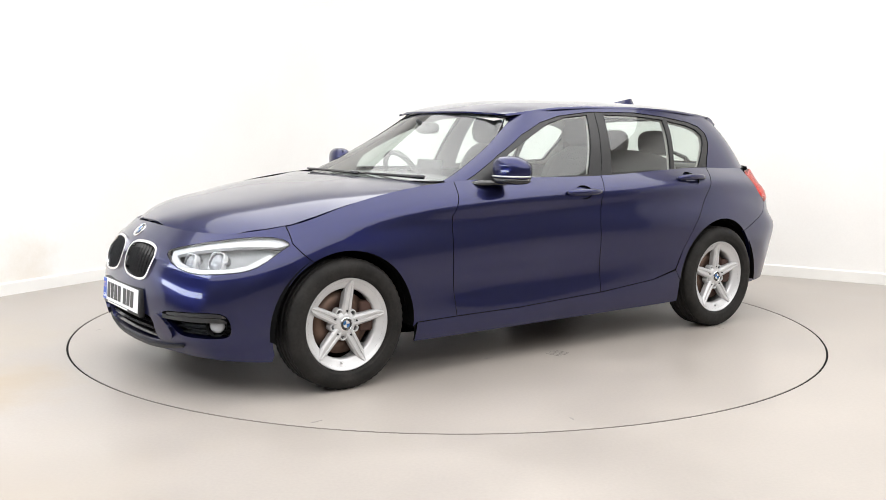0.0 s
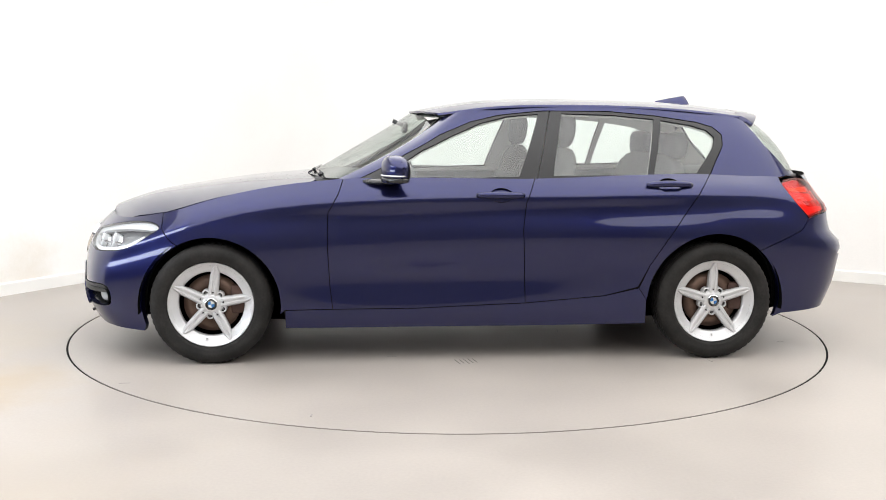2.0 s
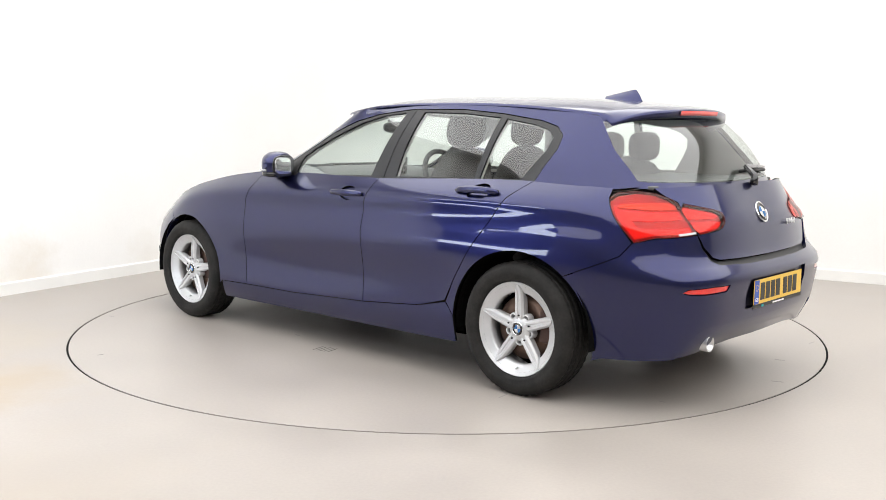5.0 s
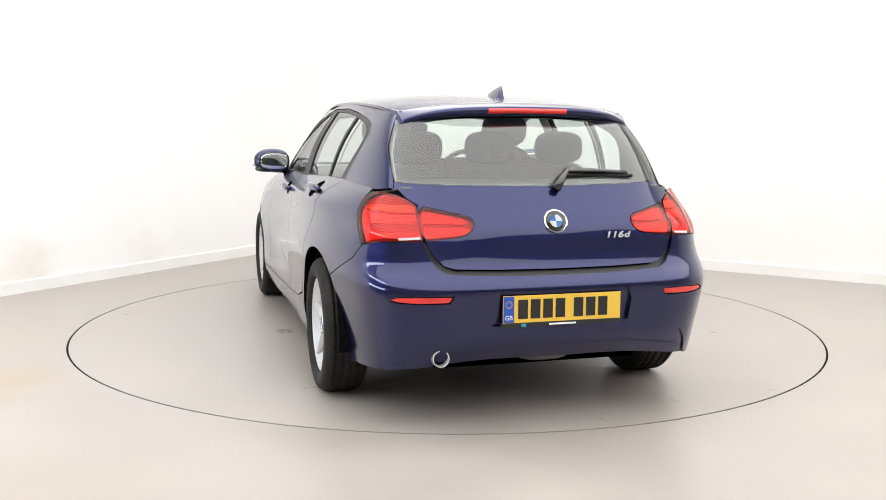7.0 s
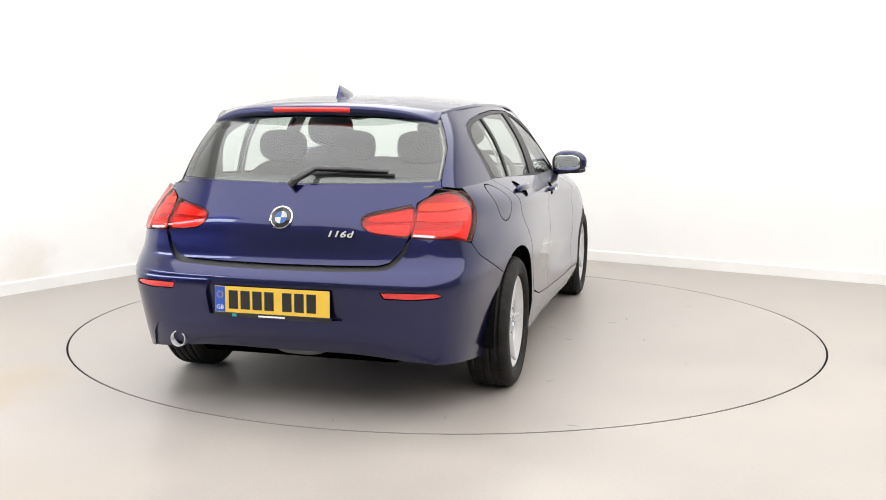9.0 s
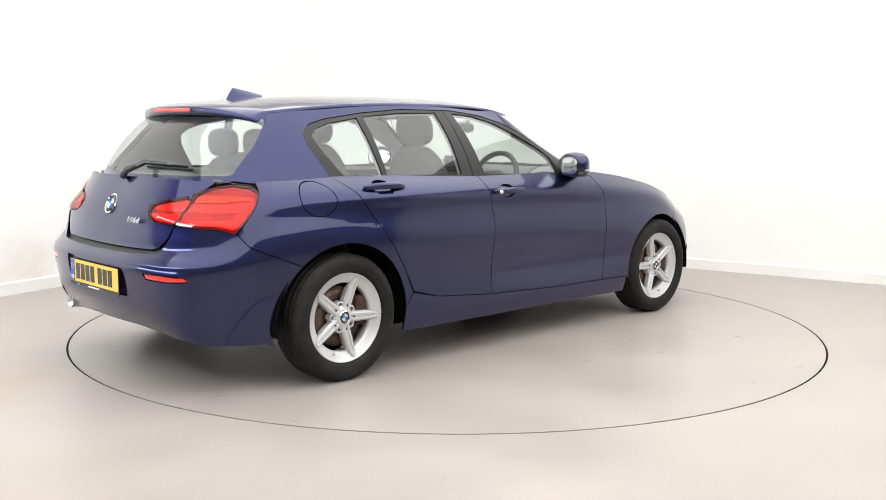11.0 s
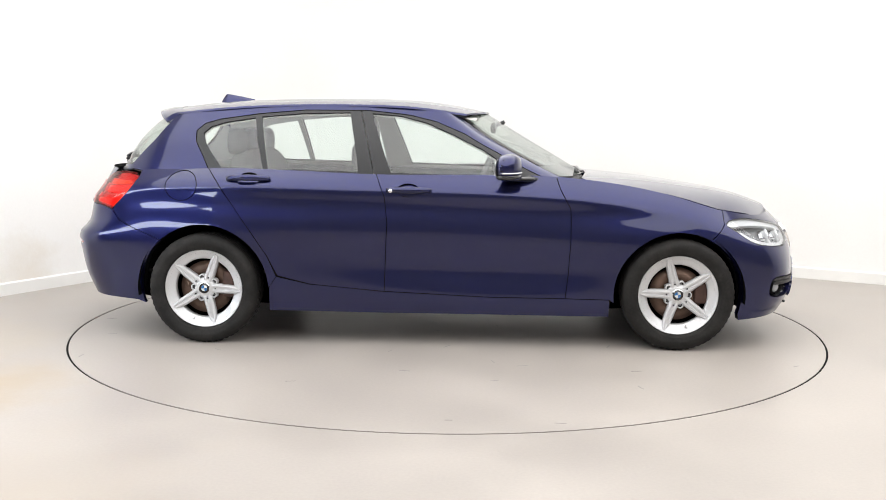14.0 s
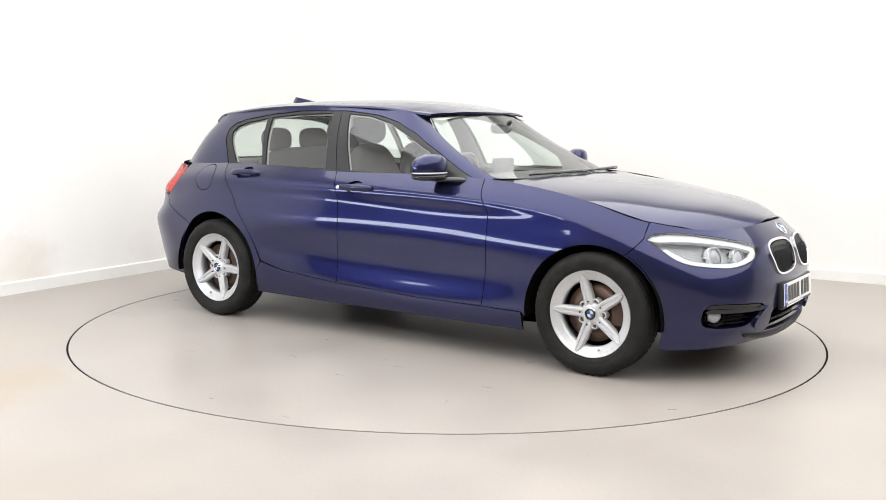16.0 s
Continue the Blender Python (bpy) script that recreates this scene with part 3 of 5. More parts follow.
for flip in (False, True):
    k_ring = other(KIDNEY) if flip else KIDNEY
    kid = sharp_part("kidney_grille", skin(BODY, k_ring, gap=0, lift=-.045, depth=0, step=.04), M_SHELL, car, "kidney grille with chrome surround and black slats")
    sharp_part("surround", skin(BODY, k_ring, [band(k_ring, .017)], gap=-.002, lift=.010, depth=.04, step=.02), M_CHROME, kid, "chrome surround")
    grille_bars("slat", band(k_ring, .014), 9, True, kid, lift=-.008, width=.011)
    f_ring = other(FOG) if flip else FOG
    fg = sharp_part("fog_lamp_grille", skin(BODY, f_ring, gap=0, lift=-.05, depth=0, step=.04), M_DARK, car, "black slatted fog lamp grille")
    grille_bars("slat", f_ring, 5, False, fg, lift=-.028, width=.009)
    sharp_part("brow", skin(BODY, [(a, b) for a, b in f_ring if b > .38] + [(a, b - .020) for a, b in f_ring if b > .38][::-1], gap=-.003, lift=.006, depth=.03, step=.02), M_DARK, fg)
    # round fog lamp
    sgn = -1 if flip else 1
    p, n = BODY.point(sgn * BODY.at_y(.695, .345), .345)
    q = n.to_track_quat("Z", "Y").to_matrix().to_4x4()
    at = Matrix.Translation(p - n * .028) @ q
    bm = bmesh.new()
    bmesh.ops.create_cone(bm, cap_ends=False, radius1=.044, radius2=.047, depth=.05, segments=32)
    bm.transform(at)
    fl = part("fog_lamp", bm, M_DARK, fg, "round fog lamp in a black ring")
    bm = bmesh.new()
    bmesh.ops.create_uvsphere(bm, u_segments=24, v_segments=12, radius=.036)
    bmesh.ops.scale(bm, vec=(1, 1, .45), verts=bm.verts)
    bm.transform(at @ Matrix.Translation((0, 0, .004)))
    part("lens", bm, M_BULB, fl)
    # headlight
    h_ring = other(HEAD) if flip else HEAD
    hl = sharp_part("headlight", skin(BODY, h_ring, gap=0, lift=-.05, depth=0, step=.03), M_LAMP_BODY, car, "clear headlight with white light guides")
    sharp_part("bezel", skin(BODY, h_ring, [band(h_ring, .006)], gap=0, lift=-.001, depth=.05, step=.02), M_GLOSS_BLACK, hl)
    sharp_part("lens", skin(BODY, h_ring, gap=.003, lift=.003, depth=0, step=.03), M_LAMP_CLEAR, hl).visible_shadow = False
    hi = [(a, b) for a, b in (fy([(.385, .672), (.494, .701), (.59, .722), (.67, .736)]) + sx([(1.64, .734), (1.612, .71)]))]
    lo = [(a, b) for a, b in (sx([(1.66, .700), (1.70, .704)]) + fy([(.655, .702), (.59, .694), (.494, .676), (.435, .655), (.43, .635), (.41, .637)]))]
    brow = hi + lo
    low = fy([(.40, .645), (.44, .612), (.53, .590), (.60, .581), (.706, .590)]) + sx([(1.80, .60), (1.745, .625), (1.69, .66), (1.70, .672), (1.755, .643), (1.80, .622)]) + fy([(.70, .607), (.60, .600), (.54, .606), (.47, .626), (.43, .65)])
    if flip:
        brow, low = other(brow), other(low)
    sharp_part("light_guide", skin(BODY, brow, gap=0, lift=-.012, depth=.02, step=.02), M_LAMP_WHITE, hl, "white upper light guide")
    sharp_part("light_guide", skin(BODY, low, gap=0, lift=-.012, depth=.02, step=.02), M_LAMP_WHITE, hl, "white lower light guide")
    for yy, zz, rr in ((.51, .640, .034), (.625, .648, .040)):
        p, n = BODY.point(sgn * BODY.at_y(yy, zz), zz)
        face = (n + Vector((1.2, 0, 0))).normalized()
        at = Matrix.Translation(p - n * .045) @ face.to_track_quat("Z", "Y").to_matrix().to_4x4()
        bm = bmesh.new()
        bmesh.ops.create_cone(bm, cap_ends=False, radius1=rr * 1.15, radius2=rr * 1.1, depth=.05, segments=28)
        bm.transform(at)
        pr = part("projector", bm, M_CHROME, hl, "projector lamp in a chrome ring")
        bm = bmesh.new()
        bmesh.ops.create_uvsphere(bm, u_segments=24, v_segments=12, radius=rr)
        bmesh.ops.scale(bm, vec=(1, 1, .5), verts=bm.verts)
        bm.transform(at @ Matrix.Translation((0, 0, .012)))
        part("bulb_lens", bm, M_BULB, pr)
        # white halo of rounded square shape round the projector
        bm = bmesh.new()
        loops_ = []
        for grow, h_ in ((1.22, .0), (1.25, .010), (1.12, .010), (1.10, -.02)):
            loops_.append([bm.verts.new((grow * rr * (abs(math.cos(a)) ** .55) * math.copysign(1, math.cos(a)), grow * rr * (abs(math.sin(a)) ** .55) * math.copysign(1, math.sin(a)), h_)) for a in np.linspace(0, 2 * math.pi, 41)[:-1]])
        for l0, l1 in zip(loops_, loops_[1:]):
            for k_ in range(40):
                bm.faces.new((l0[k_], l0[(k_ + 1) % 40], l1[(k_ + 1) % 40], l1[k_]))
        bmesh.ops.recalc_face_normals(bm, faces=bm.faces)
        bm.transform(at @ Matrix.Translation((0, 0, .012)))
        part("halo", bm, M_LAMP_WHITE, pr, "white halo ring")

# upright blades of the bumper beside the lower intake
BLADE = fy([(.365, .372), (.40, .380), (.468, .335), (.495, .288), (.455, .262), (.375, .250), (.362, .30)])
for ring in (BLADE, other(BLADE)):
    sharp_part("bumper_blade", skin(BODY, soft(ring, 1), gap=0, lift=.014, depth=.04, step=.015), M_PAINT, bumper, rim=M_PAINT)
# lower intake
ik = sharp_part("lower_intake", skin(BODY, INTAKE, gap=0, lift=-.06, depth=0, step=.04), M_SHELL, car, "black lower air intake")
grille_bars("slat", INTAKE, 4, False, ik, lift=-.02, width=.012)
sharp_part("lip", skin(BODY, fy([(.52, .243), (.345, .222), (.2, .213), (0, .21)]) + [(-a, b) for a, b in fy([(0.001, .21), (.2, .213), (.345, .222), (.52, .243)])] + [(-a, b) for a, b in fy([(.52, .233), (.345, .205), (.2, .195), (0.001, .192)])] + fy([(0, .192), (.2, .195), (.345, .205), (.52, .233)]), gap=0, lift=.012, depth=.03, step=.02), M_DARK, car, "black front lip")

# front wings
TOPF = lambda x: (lambda s_: (s_, top_of(BODY, s_)))(BODY.at_x(x, .5 if x < -1.9 else .75))


def top_edge(x0, x1, n=14):
    """The upper edge of the skin between two x."""
    a, b = (min(np.linspace(0.7, 5.0, 500), key=lambda s_: abs(BODY.column(s_)[-1, 0] - x)) for x in (x0, x1))
    return [(s_, top_of(BODY, s_)) for s_ in np.linspace(a, b, n)]


wing = sx([(1.53, .635), (1.598, .712)]) + top_edge(1.60, .655, 16) + sx([(.70, .86), (.734, .80), (.738, .6), (.728, .42), (.713, .29), (.96, .287)]) + sx(arc(*FRONT_ARCH, 186, 62, 20))
both_sides("front_wing", BODY, wing, M_PAINT, car, step=.021)
front_door = top_edge(.655, -.363, 12) + sx([(-.308, .849), (-.292, .705), (-.30, .56), (-.308, .315), (.29, .29), (.713, .29), (.728, .42), (.738, .6), (.734, .80), (.70, .86)])


def cup(x, z):
    return sx([(x + .062 * math.cos(a), z + .036 * math.sin(a)) for a in np.linspace(0, 2 * math.pi, 21)[:-1]])


CUP_F, CUP_R = cup(-.175, .888), cup(-1.085, .940)
doors = both_sides("front_door", BODY, front_door, M_PAINT, car, holes=[CUP_F], step=.024)
rear_door = top_edge(-.363, -1.335, 12) + sx([(-1.26, .922), (-1.185, .817), (-1.066, .654), (-.975, .515), (-.915, .40), (-.73, .353), (-.308, .315), (-.30, .56), (-.292, .705), (-.308, .849)])
rear_doors = both_sides("rear_door", BODY, rear_door, M_PAINT, car, holes=[CUP_R], step=.024)
for k, mi in enumerate((False, True)):
    for ring, owner in ((CUP_F, doors[k]), (CUP_R, rear_doors[k])):
        sharp_part("handle_cup", skin(BODY, ring, gap=-.004, lift=-.012, depth=0, step=.02, mirror=mi), M_PAINT, owner)
sill = sx([(.96, .287), (.713, .29), (.29, .29), (-.308, .315), (-.73, .353), (-.92, .395), (-.965, .33), (-.968, .195), (-.3, .185), (.4, .185), (.962, .185)])
both_sides("sill", BODY, sill, M_PAINT, car, step=.035)
quarter = top_edge(-1.335, -1.74, 8) + sx([(-1.748, .944), (-1.832, .828), (-1.895, .758), (-1.852, .70), (-1.75, .654), (-1.60, .592)]) + sx(arc(*REAR_ARCH, 131, 14, 24)) + sx([(-.965, .33), (-.92, .395), (-.975, .515), (-1.066, .654), (-1.185, .817), (-1.26, .922)])
FUEL = sx([(-1.475 + .095 * math.cos(a), .90 + .083 * math.sin(a)) for a in np.linspace(0, 2 * math.pi, 25)[:-1]])
sharp_part("rear_quarter_panel", skin(BODY, quarter, step=.022), M_PAINT, car)
qr = sharp_part("rear_quarter_panel", skin(BODY, quarter, [FUEL], step=.022, mirror=True), M_PAINT, car)
sharp_part("fuel_flap", skin(BODY, FUEL, step=.03, mirror=True), M_PAINT, qr, "round fuel filler flap")

# rear bumper
R_LAMP = sx([(-1.748, .944), (-1.768, .968), (-1.845, .978)]) + ry([(.63, .968), (.585, .945), (.566, .925), (.563, .793), (.64, .788)]) + sx([(-1.98, .782), (-1.90, .760), (-1.832, .828)])
REFL = ry([(.705, .555), (.685, .570), (.57, .575), (.465, .575), (.48, .549), (.60, .545), (.68, .549)])
rear_low = sx(arc(*REAR_ARCH, 131, 196, 16)) + sx([(-1.76, .23)]) + ry([(.66, .250), (.655, .253), (.63, .33), (.59, .378), (.54, .394), (.25, .397), (.001, .398)])
rear_up = sx([(-1.60, .592), (-1.75, .654), (-1.852, .70), (-1.895, .758), (-1.98, .780)]) + ry([(.64, .786), (.562, .791), (.542, .729), (.510, .680), (.467, .660), (.25, .652), (.001, .650)])
half = rear_up[::-1] + rear_low
outline = half[::1] + other(half, True)
VALANCE = ry([(.655, .253), (.63, .33), (.59, .378), (.54, .394), (.25, .397), (.001, .398)])
VALANCE = VALANCE + other(VALANCE, True) + ry([(-.655, .253), (-.3, .285), (0.001, .290), (.3, .285), (.655, .253)])[1:-1]
PLATE_R = ry([(.29, .595), (.31, .54), (.30, .45), (-.30, .45), (-.31, .54), (-.29, .595)])
rear_bumper = sharp_part("rear_bumper", skin(BODY, outline, [REFL, other(REFL, True), PLATE_R], step=.03, depth=.022), M_PAINT, car, rim=M_PAINT)
sharp_part("rear_valance", skin(BODY, VALANCE, gap=-.003, lift=-.008, depth=.03, step=.03), M_PAINT, rear_bumper, rim=M_PAINT)
sharp_part("plate_recess", skin(BODY, PLATE_R, gap=-.008, lift=-.018, depth=0, step=.03), M_PAINT, rear_bumper)
for ring in (REFL, other(REFL, True)):
    sharp_part("reflector", skin(BODY, ring, lift=-.004, step=.02), M_RED, rear_bumper, "red rear reflector")
# tailgate
# dark filler strip that paints the shadow line below the tailgate
GATE_GAP_SHADE = ry([(.56, .63), (.57, .80), (.50, .72), (.44, .70), (.001, .70)])
sharp_part("gate_gap_shade", skin(BODY, GATE_GAP_SHADE + other(GATE_GAP_SHADE, True) + ry([(-.3, .62), (.001, .615), (.3, .62)]), gap=0, lift=-.020, depth=0, step=.03), M_DARK, rear_bumper, "dark strip standing in for the shade under the tailgate")
gate_half = ry([(.001, .672), (.25, .674), (.44, .678), (.485, .690), (.530, .735), (.556, .793), (.562, .93), (.60, .955)])
gate_top = [(s_, top_of(BODY, s_)) for s_ in np.linspace(BODY.at_y(.625, .985, True), S, 10)]
outline = gate_half + gate_top
outline = outline[:-1] + [(2 * S - a, b) for a, b in outline[::-1]][:-1]
TIP = ry([(.568, .93), (.45, .905), (.385, .891), (.355, .878), (.352, .85), (.37, .825), (.40, .808), (.47, .80), (.568, .790)])
TIP = soft(TIP, 1)
tailgate = sharp_part("tailgate", skin(BODY, outline, [TIP, other(TIP, True)], step=.03, lift=-.004, depth=.03), M_PAINT, car)
for flip in (False, True):
    for ring, owner in ((R_LAMP, car), (TIP, tailgate)):
        ring = other(ring, True) if flip else ring
        lamp = sharp_part("tail_light", skin(BODY, ring, gap=.002, lift=-.026, depth=.0, step=.03), M_RED_DEEP, owner, "red tail light with glowing red bars")
        sharp_part("seal", skin(BODY, ring, [band(ring, .005)], gap=.001, lift=-.002, depth=.012, step=.02), M_GLOSS_BLACK, lamp)
        sharp_part("lens", skin(BODY, ring, gap=.006, lift=.004, depth=.0, step=.03), M_RED_CLEAR, lamp, "clear red lens").visible_shadow = False
        if owner is car:
            bars = [(sx([(-1.80, .93)]) + ry([(.60, .935), (.575, .925), (.575, .905)]) + sx([(-1.93, .905), (-1.795, .915)]), M_AMBER),
                    (sx([(-1.775, .925)]) + sx([(-1.80, .905), (-1.93, .897)]) + ry([(.575, .897), (.575, .868)]) + sx([(-1.93, .862), (-1.87, .86), (-1.905, .825)]) + ry([(.66, .826), (.575, .832), (.575, .806), (.66, .801)]) + sx([(-1.98, .796), (-1.90, .775), (-1.84, .835)]), M_RED_LIGHT),
                    (ry([(.655, .7985), (.572, .8045), (.572, .7965), (.65, .790)]), M_LAMP_WHITE)]
        else:
            bars = [(ry([(.552, .914), (.45, .894), (.39, .881), (.37, .87), (.40, .862), (.552, .867)]), M_RED_LIGHT), (ry([(.552, .852), (.40, .848), (.368, .842), (.385, .825), (.42, .813), (.552, .803)]), M_RED_LIGHT)]
        for shape, tone in bars:
            shape = other(shape, True) if flip else shape
            sharp_part("light_bar", skin(BODY, shape, gap=0, lift=(.006 if tone is M_LAMP_WHITE else -.018), depth=.008, step=.02), tone, lamp)

# ---- car: greenhouse ----
H = HOUSE
DLO = sx([(.645, .935), (.506, 1.0), (.327, 1.098), (.138, 1.203), (-.022, 1.270), (-.18, 1.308), (-.43, 1.334), (-.794, 1.334), (-1.055, 1.312), (-1.291, 1.279), (-1.382, 1.253), (-1.428, 1.212), (-1.424, 1.152), (-1.374, 1.066), (-1.337, .992), (-.9, .980), (-.374, .966), (.28, .944)], H)
WS_EDGE = [(.545, 1.292), (.585, 1.21), (.625, 1.135), (.66, 1.06), (.685, 1.0), (.69, .966)]
house_top = lambda x0, x1, n: [(s_, top_of(H, s_)) for s_ in np.linspace(H.at_x(x0, 1.3), H.at_x(x1, 1.29), n)]
upper = fy(WS_EDGE, H)[::-1] + house_top(.12, -1.58, 20) + sx([(-1.605, 1.262), (-1.687, 1.158), (-1.80, 1.043), (-1.84, .99)], H) + sx([(-1.7, .972), (-1.40, .972), (-1.0, .965), (-.4, .958), (.25, .938), (.62, .935)], H)
both_sides("roof_pillar_frame", H, upper, M_PAINT, car, "", holes=[DLO], step=.025, depth=.02)
F_GLASS = sx([(-.40, 1.318), (-.23, 1.304), (-.074, 1.264), (.081, 1.196), (.243, 1.118), (.315, 1.070), (.338, .962), (-.28, .985)], H)
R_GLASS = sx([(-.53, 1.322), (-.80, 1.316), (-1.045, 1.295), (-.985, .996), (-.465, .988)], H)
Q_GLASS = sx([(-1.085, 1.289), (-1.26, 1.262), (-1.345, 1.236), (-1.383, 1.200), (-1.368, 1.148), (-1.313, 1.070), (-1.262, 1.005), (-1.02, .999)], H)
both_sides("pillar_trim", H, upper, M_LINER, car, "light grey inner pillar trim", holes=[F_GLASS, R_GLASS, Q_GLASS], lift=-.032, depth=0, step=.04)
F_TRIM = sx([(.645, .938), (.506, 1.0), (.327, 1.098), (.138, 1.203), (-.022, 1.270), (-.18, 1.308), (-.43, 1.334), (-.465, 1.335), (-.373, .966), (.28, .944)], H)
R_TRIM = sx([(-.468, 1.335), (-.794, 1.334), (-1.055, 1.312), (-1.291, 1.279), (-1.382, 1.253), (-1.428, 1.212), (-1.424, 1.152), (-1.374, 1.066), (-1.337, .992), (-.9, .980), (-.376, .966)], H)
for k, mi in enumerate((False, True)):
    sharp_part("window_frame", skin(H, F_TRIM, [F_GLASS], mirror=mi, gap=.002, lift=-.003, step=.025), M_DARK, doors[k], "black window frame")
    sharp_part("window_frame", skin(H, R_TRIM, [R_GLASS, Q_GLASS], mirror=mi, gap=.002, lift=-.003, step=.025), M_DARK, rear_doors[k], "black window frame")
    for ring, owner, nm in ((F_GLASS, doors[k], "door_window"), (R_GLASS, rear_doors[k], "door_window"), (Q_GLASS, rear_doors[k], "quarter_window")):
        sharp_part(nm, skin(H, ring, mirror=mi, gap=-.004, lift=-.008, depth=0, step=.06), M_GLASS, owner, "tinted side window").visible_shadow = False
ws = fy([(0, 1.337), (.2, 1.332), (.4, 1.315), (.51, 1.297)] + WS_EDGE[1:] + [(.5, .962), (.25, .962), (0, .963)], H)
ws = ws[:-1] + [(ws[-1][0], ws[-1][1])] + [(-a, b) for a, b in ws[::-1]][1:-1]
sharp_part("windscreen", skin(H, ws, gap=.003, lift=-.004, depth=0, step=.05), M_SCREEN_GLASS, car, "clear laminated windscreen").visible_shadow = False
sharp_part("windscreen_seal", skin(H, ws, [band(ws, .008)], gap=.001, lift=-.001, depth=.01, step=.03), M_GLOSS_BLACK, car)
RW = ry([(.001, 1.000), (.35, 1.004), (.60, 1.012), (.645, 1.022), (.648, 1.04), (.60, 1.20), (.575, 1.275), (.35, 1.295), (.001, 1.30)], H)
RW = RW + [(2 * H.S - a, b) for a, b in RW[::-1]]
rear_glass = sharp_part("rear_window", skin(H, RW, gap=.003, lift=-.002, depth=0, step=.05), M_SCREEN_GLASS, tailgate, "tinted rear window with a black border")
rear_glass.visible_shadow = False
sharp_part("black_border", skin(H, RW, [band(RW, .016)], gap=.003, lift=-.006, depth=0, step=.03), M_GLOSS_BLACK, rear_glass)
# filler between the rear window and the tailgate panel
RWF = ry([(.001, .985), (.40, .985), (.63, .985), (.665, 1.0), (.60, 1.24), (.585, 1.29), (.35, 1.31), (.001, 1.315)], H)
RWF = RWF + [(2 * H.S - a, b) for a, b in RWF[::-1]]
sharp_part("window_surround", skin(H, RWF, [RW], gap=.0, lift=-.004, depth=.01, step=.03), M_PAINT, tailgate)

# bonnet and roof
hood_edge = [(1.990, .0), (1.977, .2), (1.943, .355), (1.864, .523), (1.789, .606), (1.68, .685), (1.575, .735), (1.45, .757), (1.345, .765), (1.05, .765), (.90, .76), (.83, .745), (.80, .70), (.83, .5), (.865, .25), (.875, 0)]
bonnet = sharp_part("bonnet", skin(HOOD, hood_edge[:-1] + [hood_edge[-1]] + [(a, -b) for a, b in hood_edge[::-1]][1:-1], step=.026, lift=.0, depth=.012), M_PAINT, car, rim=M_PAINT)
cowl = [(.86, 0), (.85, .25), (.815, .5), (.785, .70), (.77, .745), (.66, .75), (.70, .60), (.77, .3), (.80, 0)]
sharp_part("cowl", skin(HOOD, cowl + [(a, -b) for a, b in cowl[::-1]][1:-1], gap=0, lift=-.02, depth=.05, step=.04), M_DARK, car, "black plastic scuttle")
roof_edge = [(.275, 0), (.256, .2), (.200, .40), (.142, .523), (.05, .568), (-.12, .580), (-.50, .590), (-1.05, .580), (-1.38, .560), (-1.585, .528), (-1.62, .35), (-1.64, 0)]
roof = sharp_part("roof", skin(ROOF, roof_edge + [(a, -b) for a, b in roof_edge[::-1]][1:-1], step=.03, depth=.010), M_PAINT, car, rim=M_PAINT)
for sd in (1, -1):
    line = [(.142, .530), (.04, .570), (-.12, .584), (-.50, .594), (-1.05, .584), (-1.38, .563), (-1.585, .531)]
    bm = bmesh.new()
    prev = None
    for t_ in np.linspace(0, 6, 40):
        x, y = spline(np.arange(7), np.array(line), np.array([t_]))[0]
        z = ROOF.z(x, min(y, .59))
        ring = [bm.verts.new((x, sd * (y + d), z + h)) for d, h in ((-.010, -.006), (-.006, .003), (.006, .002), (.010, -.010))]
        if prev:
            for k in range(3):
                bm.faces.new((prev[k], prev[k + 1], ring[k + 1], ring[k]))
        prev = ring
    bmesh.ops.recalc_face_normals(bm, faces=bm.faces)
    part("roof_moulding", bm, M_PAINT, roof)

# inner shell so that the joints read dark, wheel housings and floor pan
inner_cut = sx(arc(1.345, .305, .372, 0, 180, 20)) + sx([(.96, .22), (-.96, .22)]) + sx(arc(-1.345, .305, .388, 0, 180, 20)) + sx([(-1.75, .27)]) + ry([(.6, .28), (.001, .28)])
inner_top = [(s_, top_of(BODY, s_) - .012) for s_ in np.linspace(S, 0, 40)]
inner = fy([(.001, .24), (.6, .22)]) + sx([(1.72, .22)]) + inner_cut + inner_top
both_sides("inner_shell", BODY, inner, M_SHELL, car, gap=0, lift=-.075, depth=0, step=.06)
# black sheet added close behind the joints, standing in for their shade
side_in = [(s_, b_ - .02) for s_, b_ in top_edge(1.50, -1.70, 24)] + sx([(-1.70, .66)]) + sx(arc(-1.345, .305, .388, 131, 0, 20)) + sx([(-.96, .21), (.96, .21)]) + sx(arc(1.345, .305, .372, 180, 62, 20)) + sx([(1.49, .66)])
both_sides("joint_backing", BODY, side_in, M_SHELL, car, gap=0, lift=-.014, depth=0, step=.05)
for ax, r in ((1.345, .375), (-1.345, .39)):
    for sd in (1, -1):
        bm = bmesh.new()
        prev = None
        for a in np.linspace(-6, 186, 30):
            c, s_ = math.cos(radians(a)), math.sin(radians(a))
            ring = [bm.verts.new((ax + r * c, sd * y, .305 + r * s_)) for y in (.845, .50)] + [bm.verts.new((ax, sd * .50, .305))]
            if prev:
                bm.faces.new((prev[0], prev[1], ring[1], ring[0]))
                bm.faces.new((prev[1], prev[2], ring[2], ring[1]))
            prev = ring
        bmesh.ops.remove_doubles(bm, verts=bm.verts, dist=1e-5)
        part("wheel_housing", bm, M_SHELL, car)
bm = bmesh.new()
plan = [(2.0, .45), (1.75, .62), (.95, .80), (-.95, .80), (-1.70, .66), (-1.95, .45)]
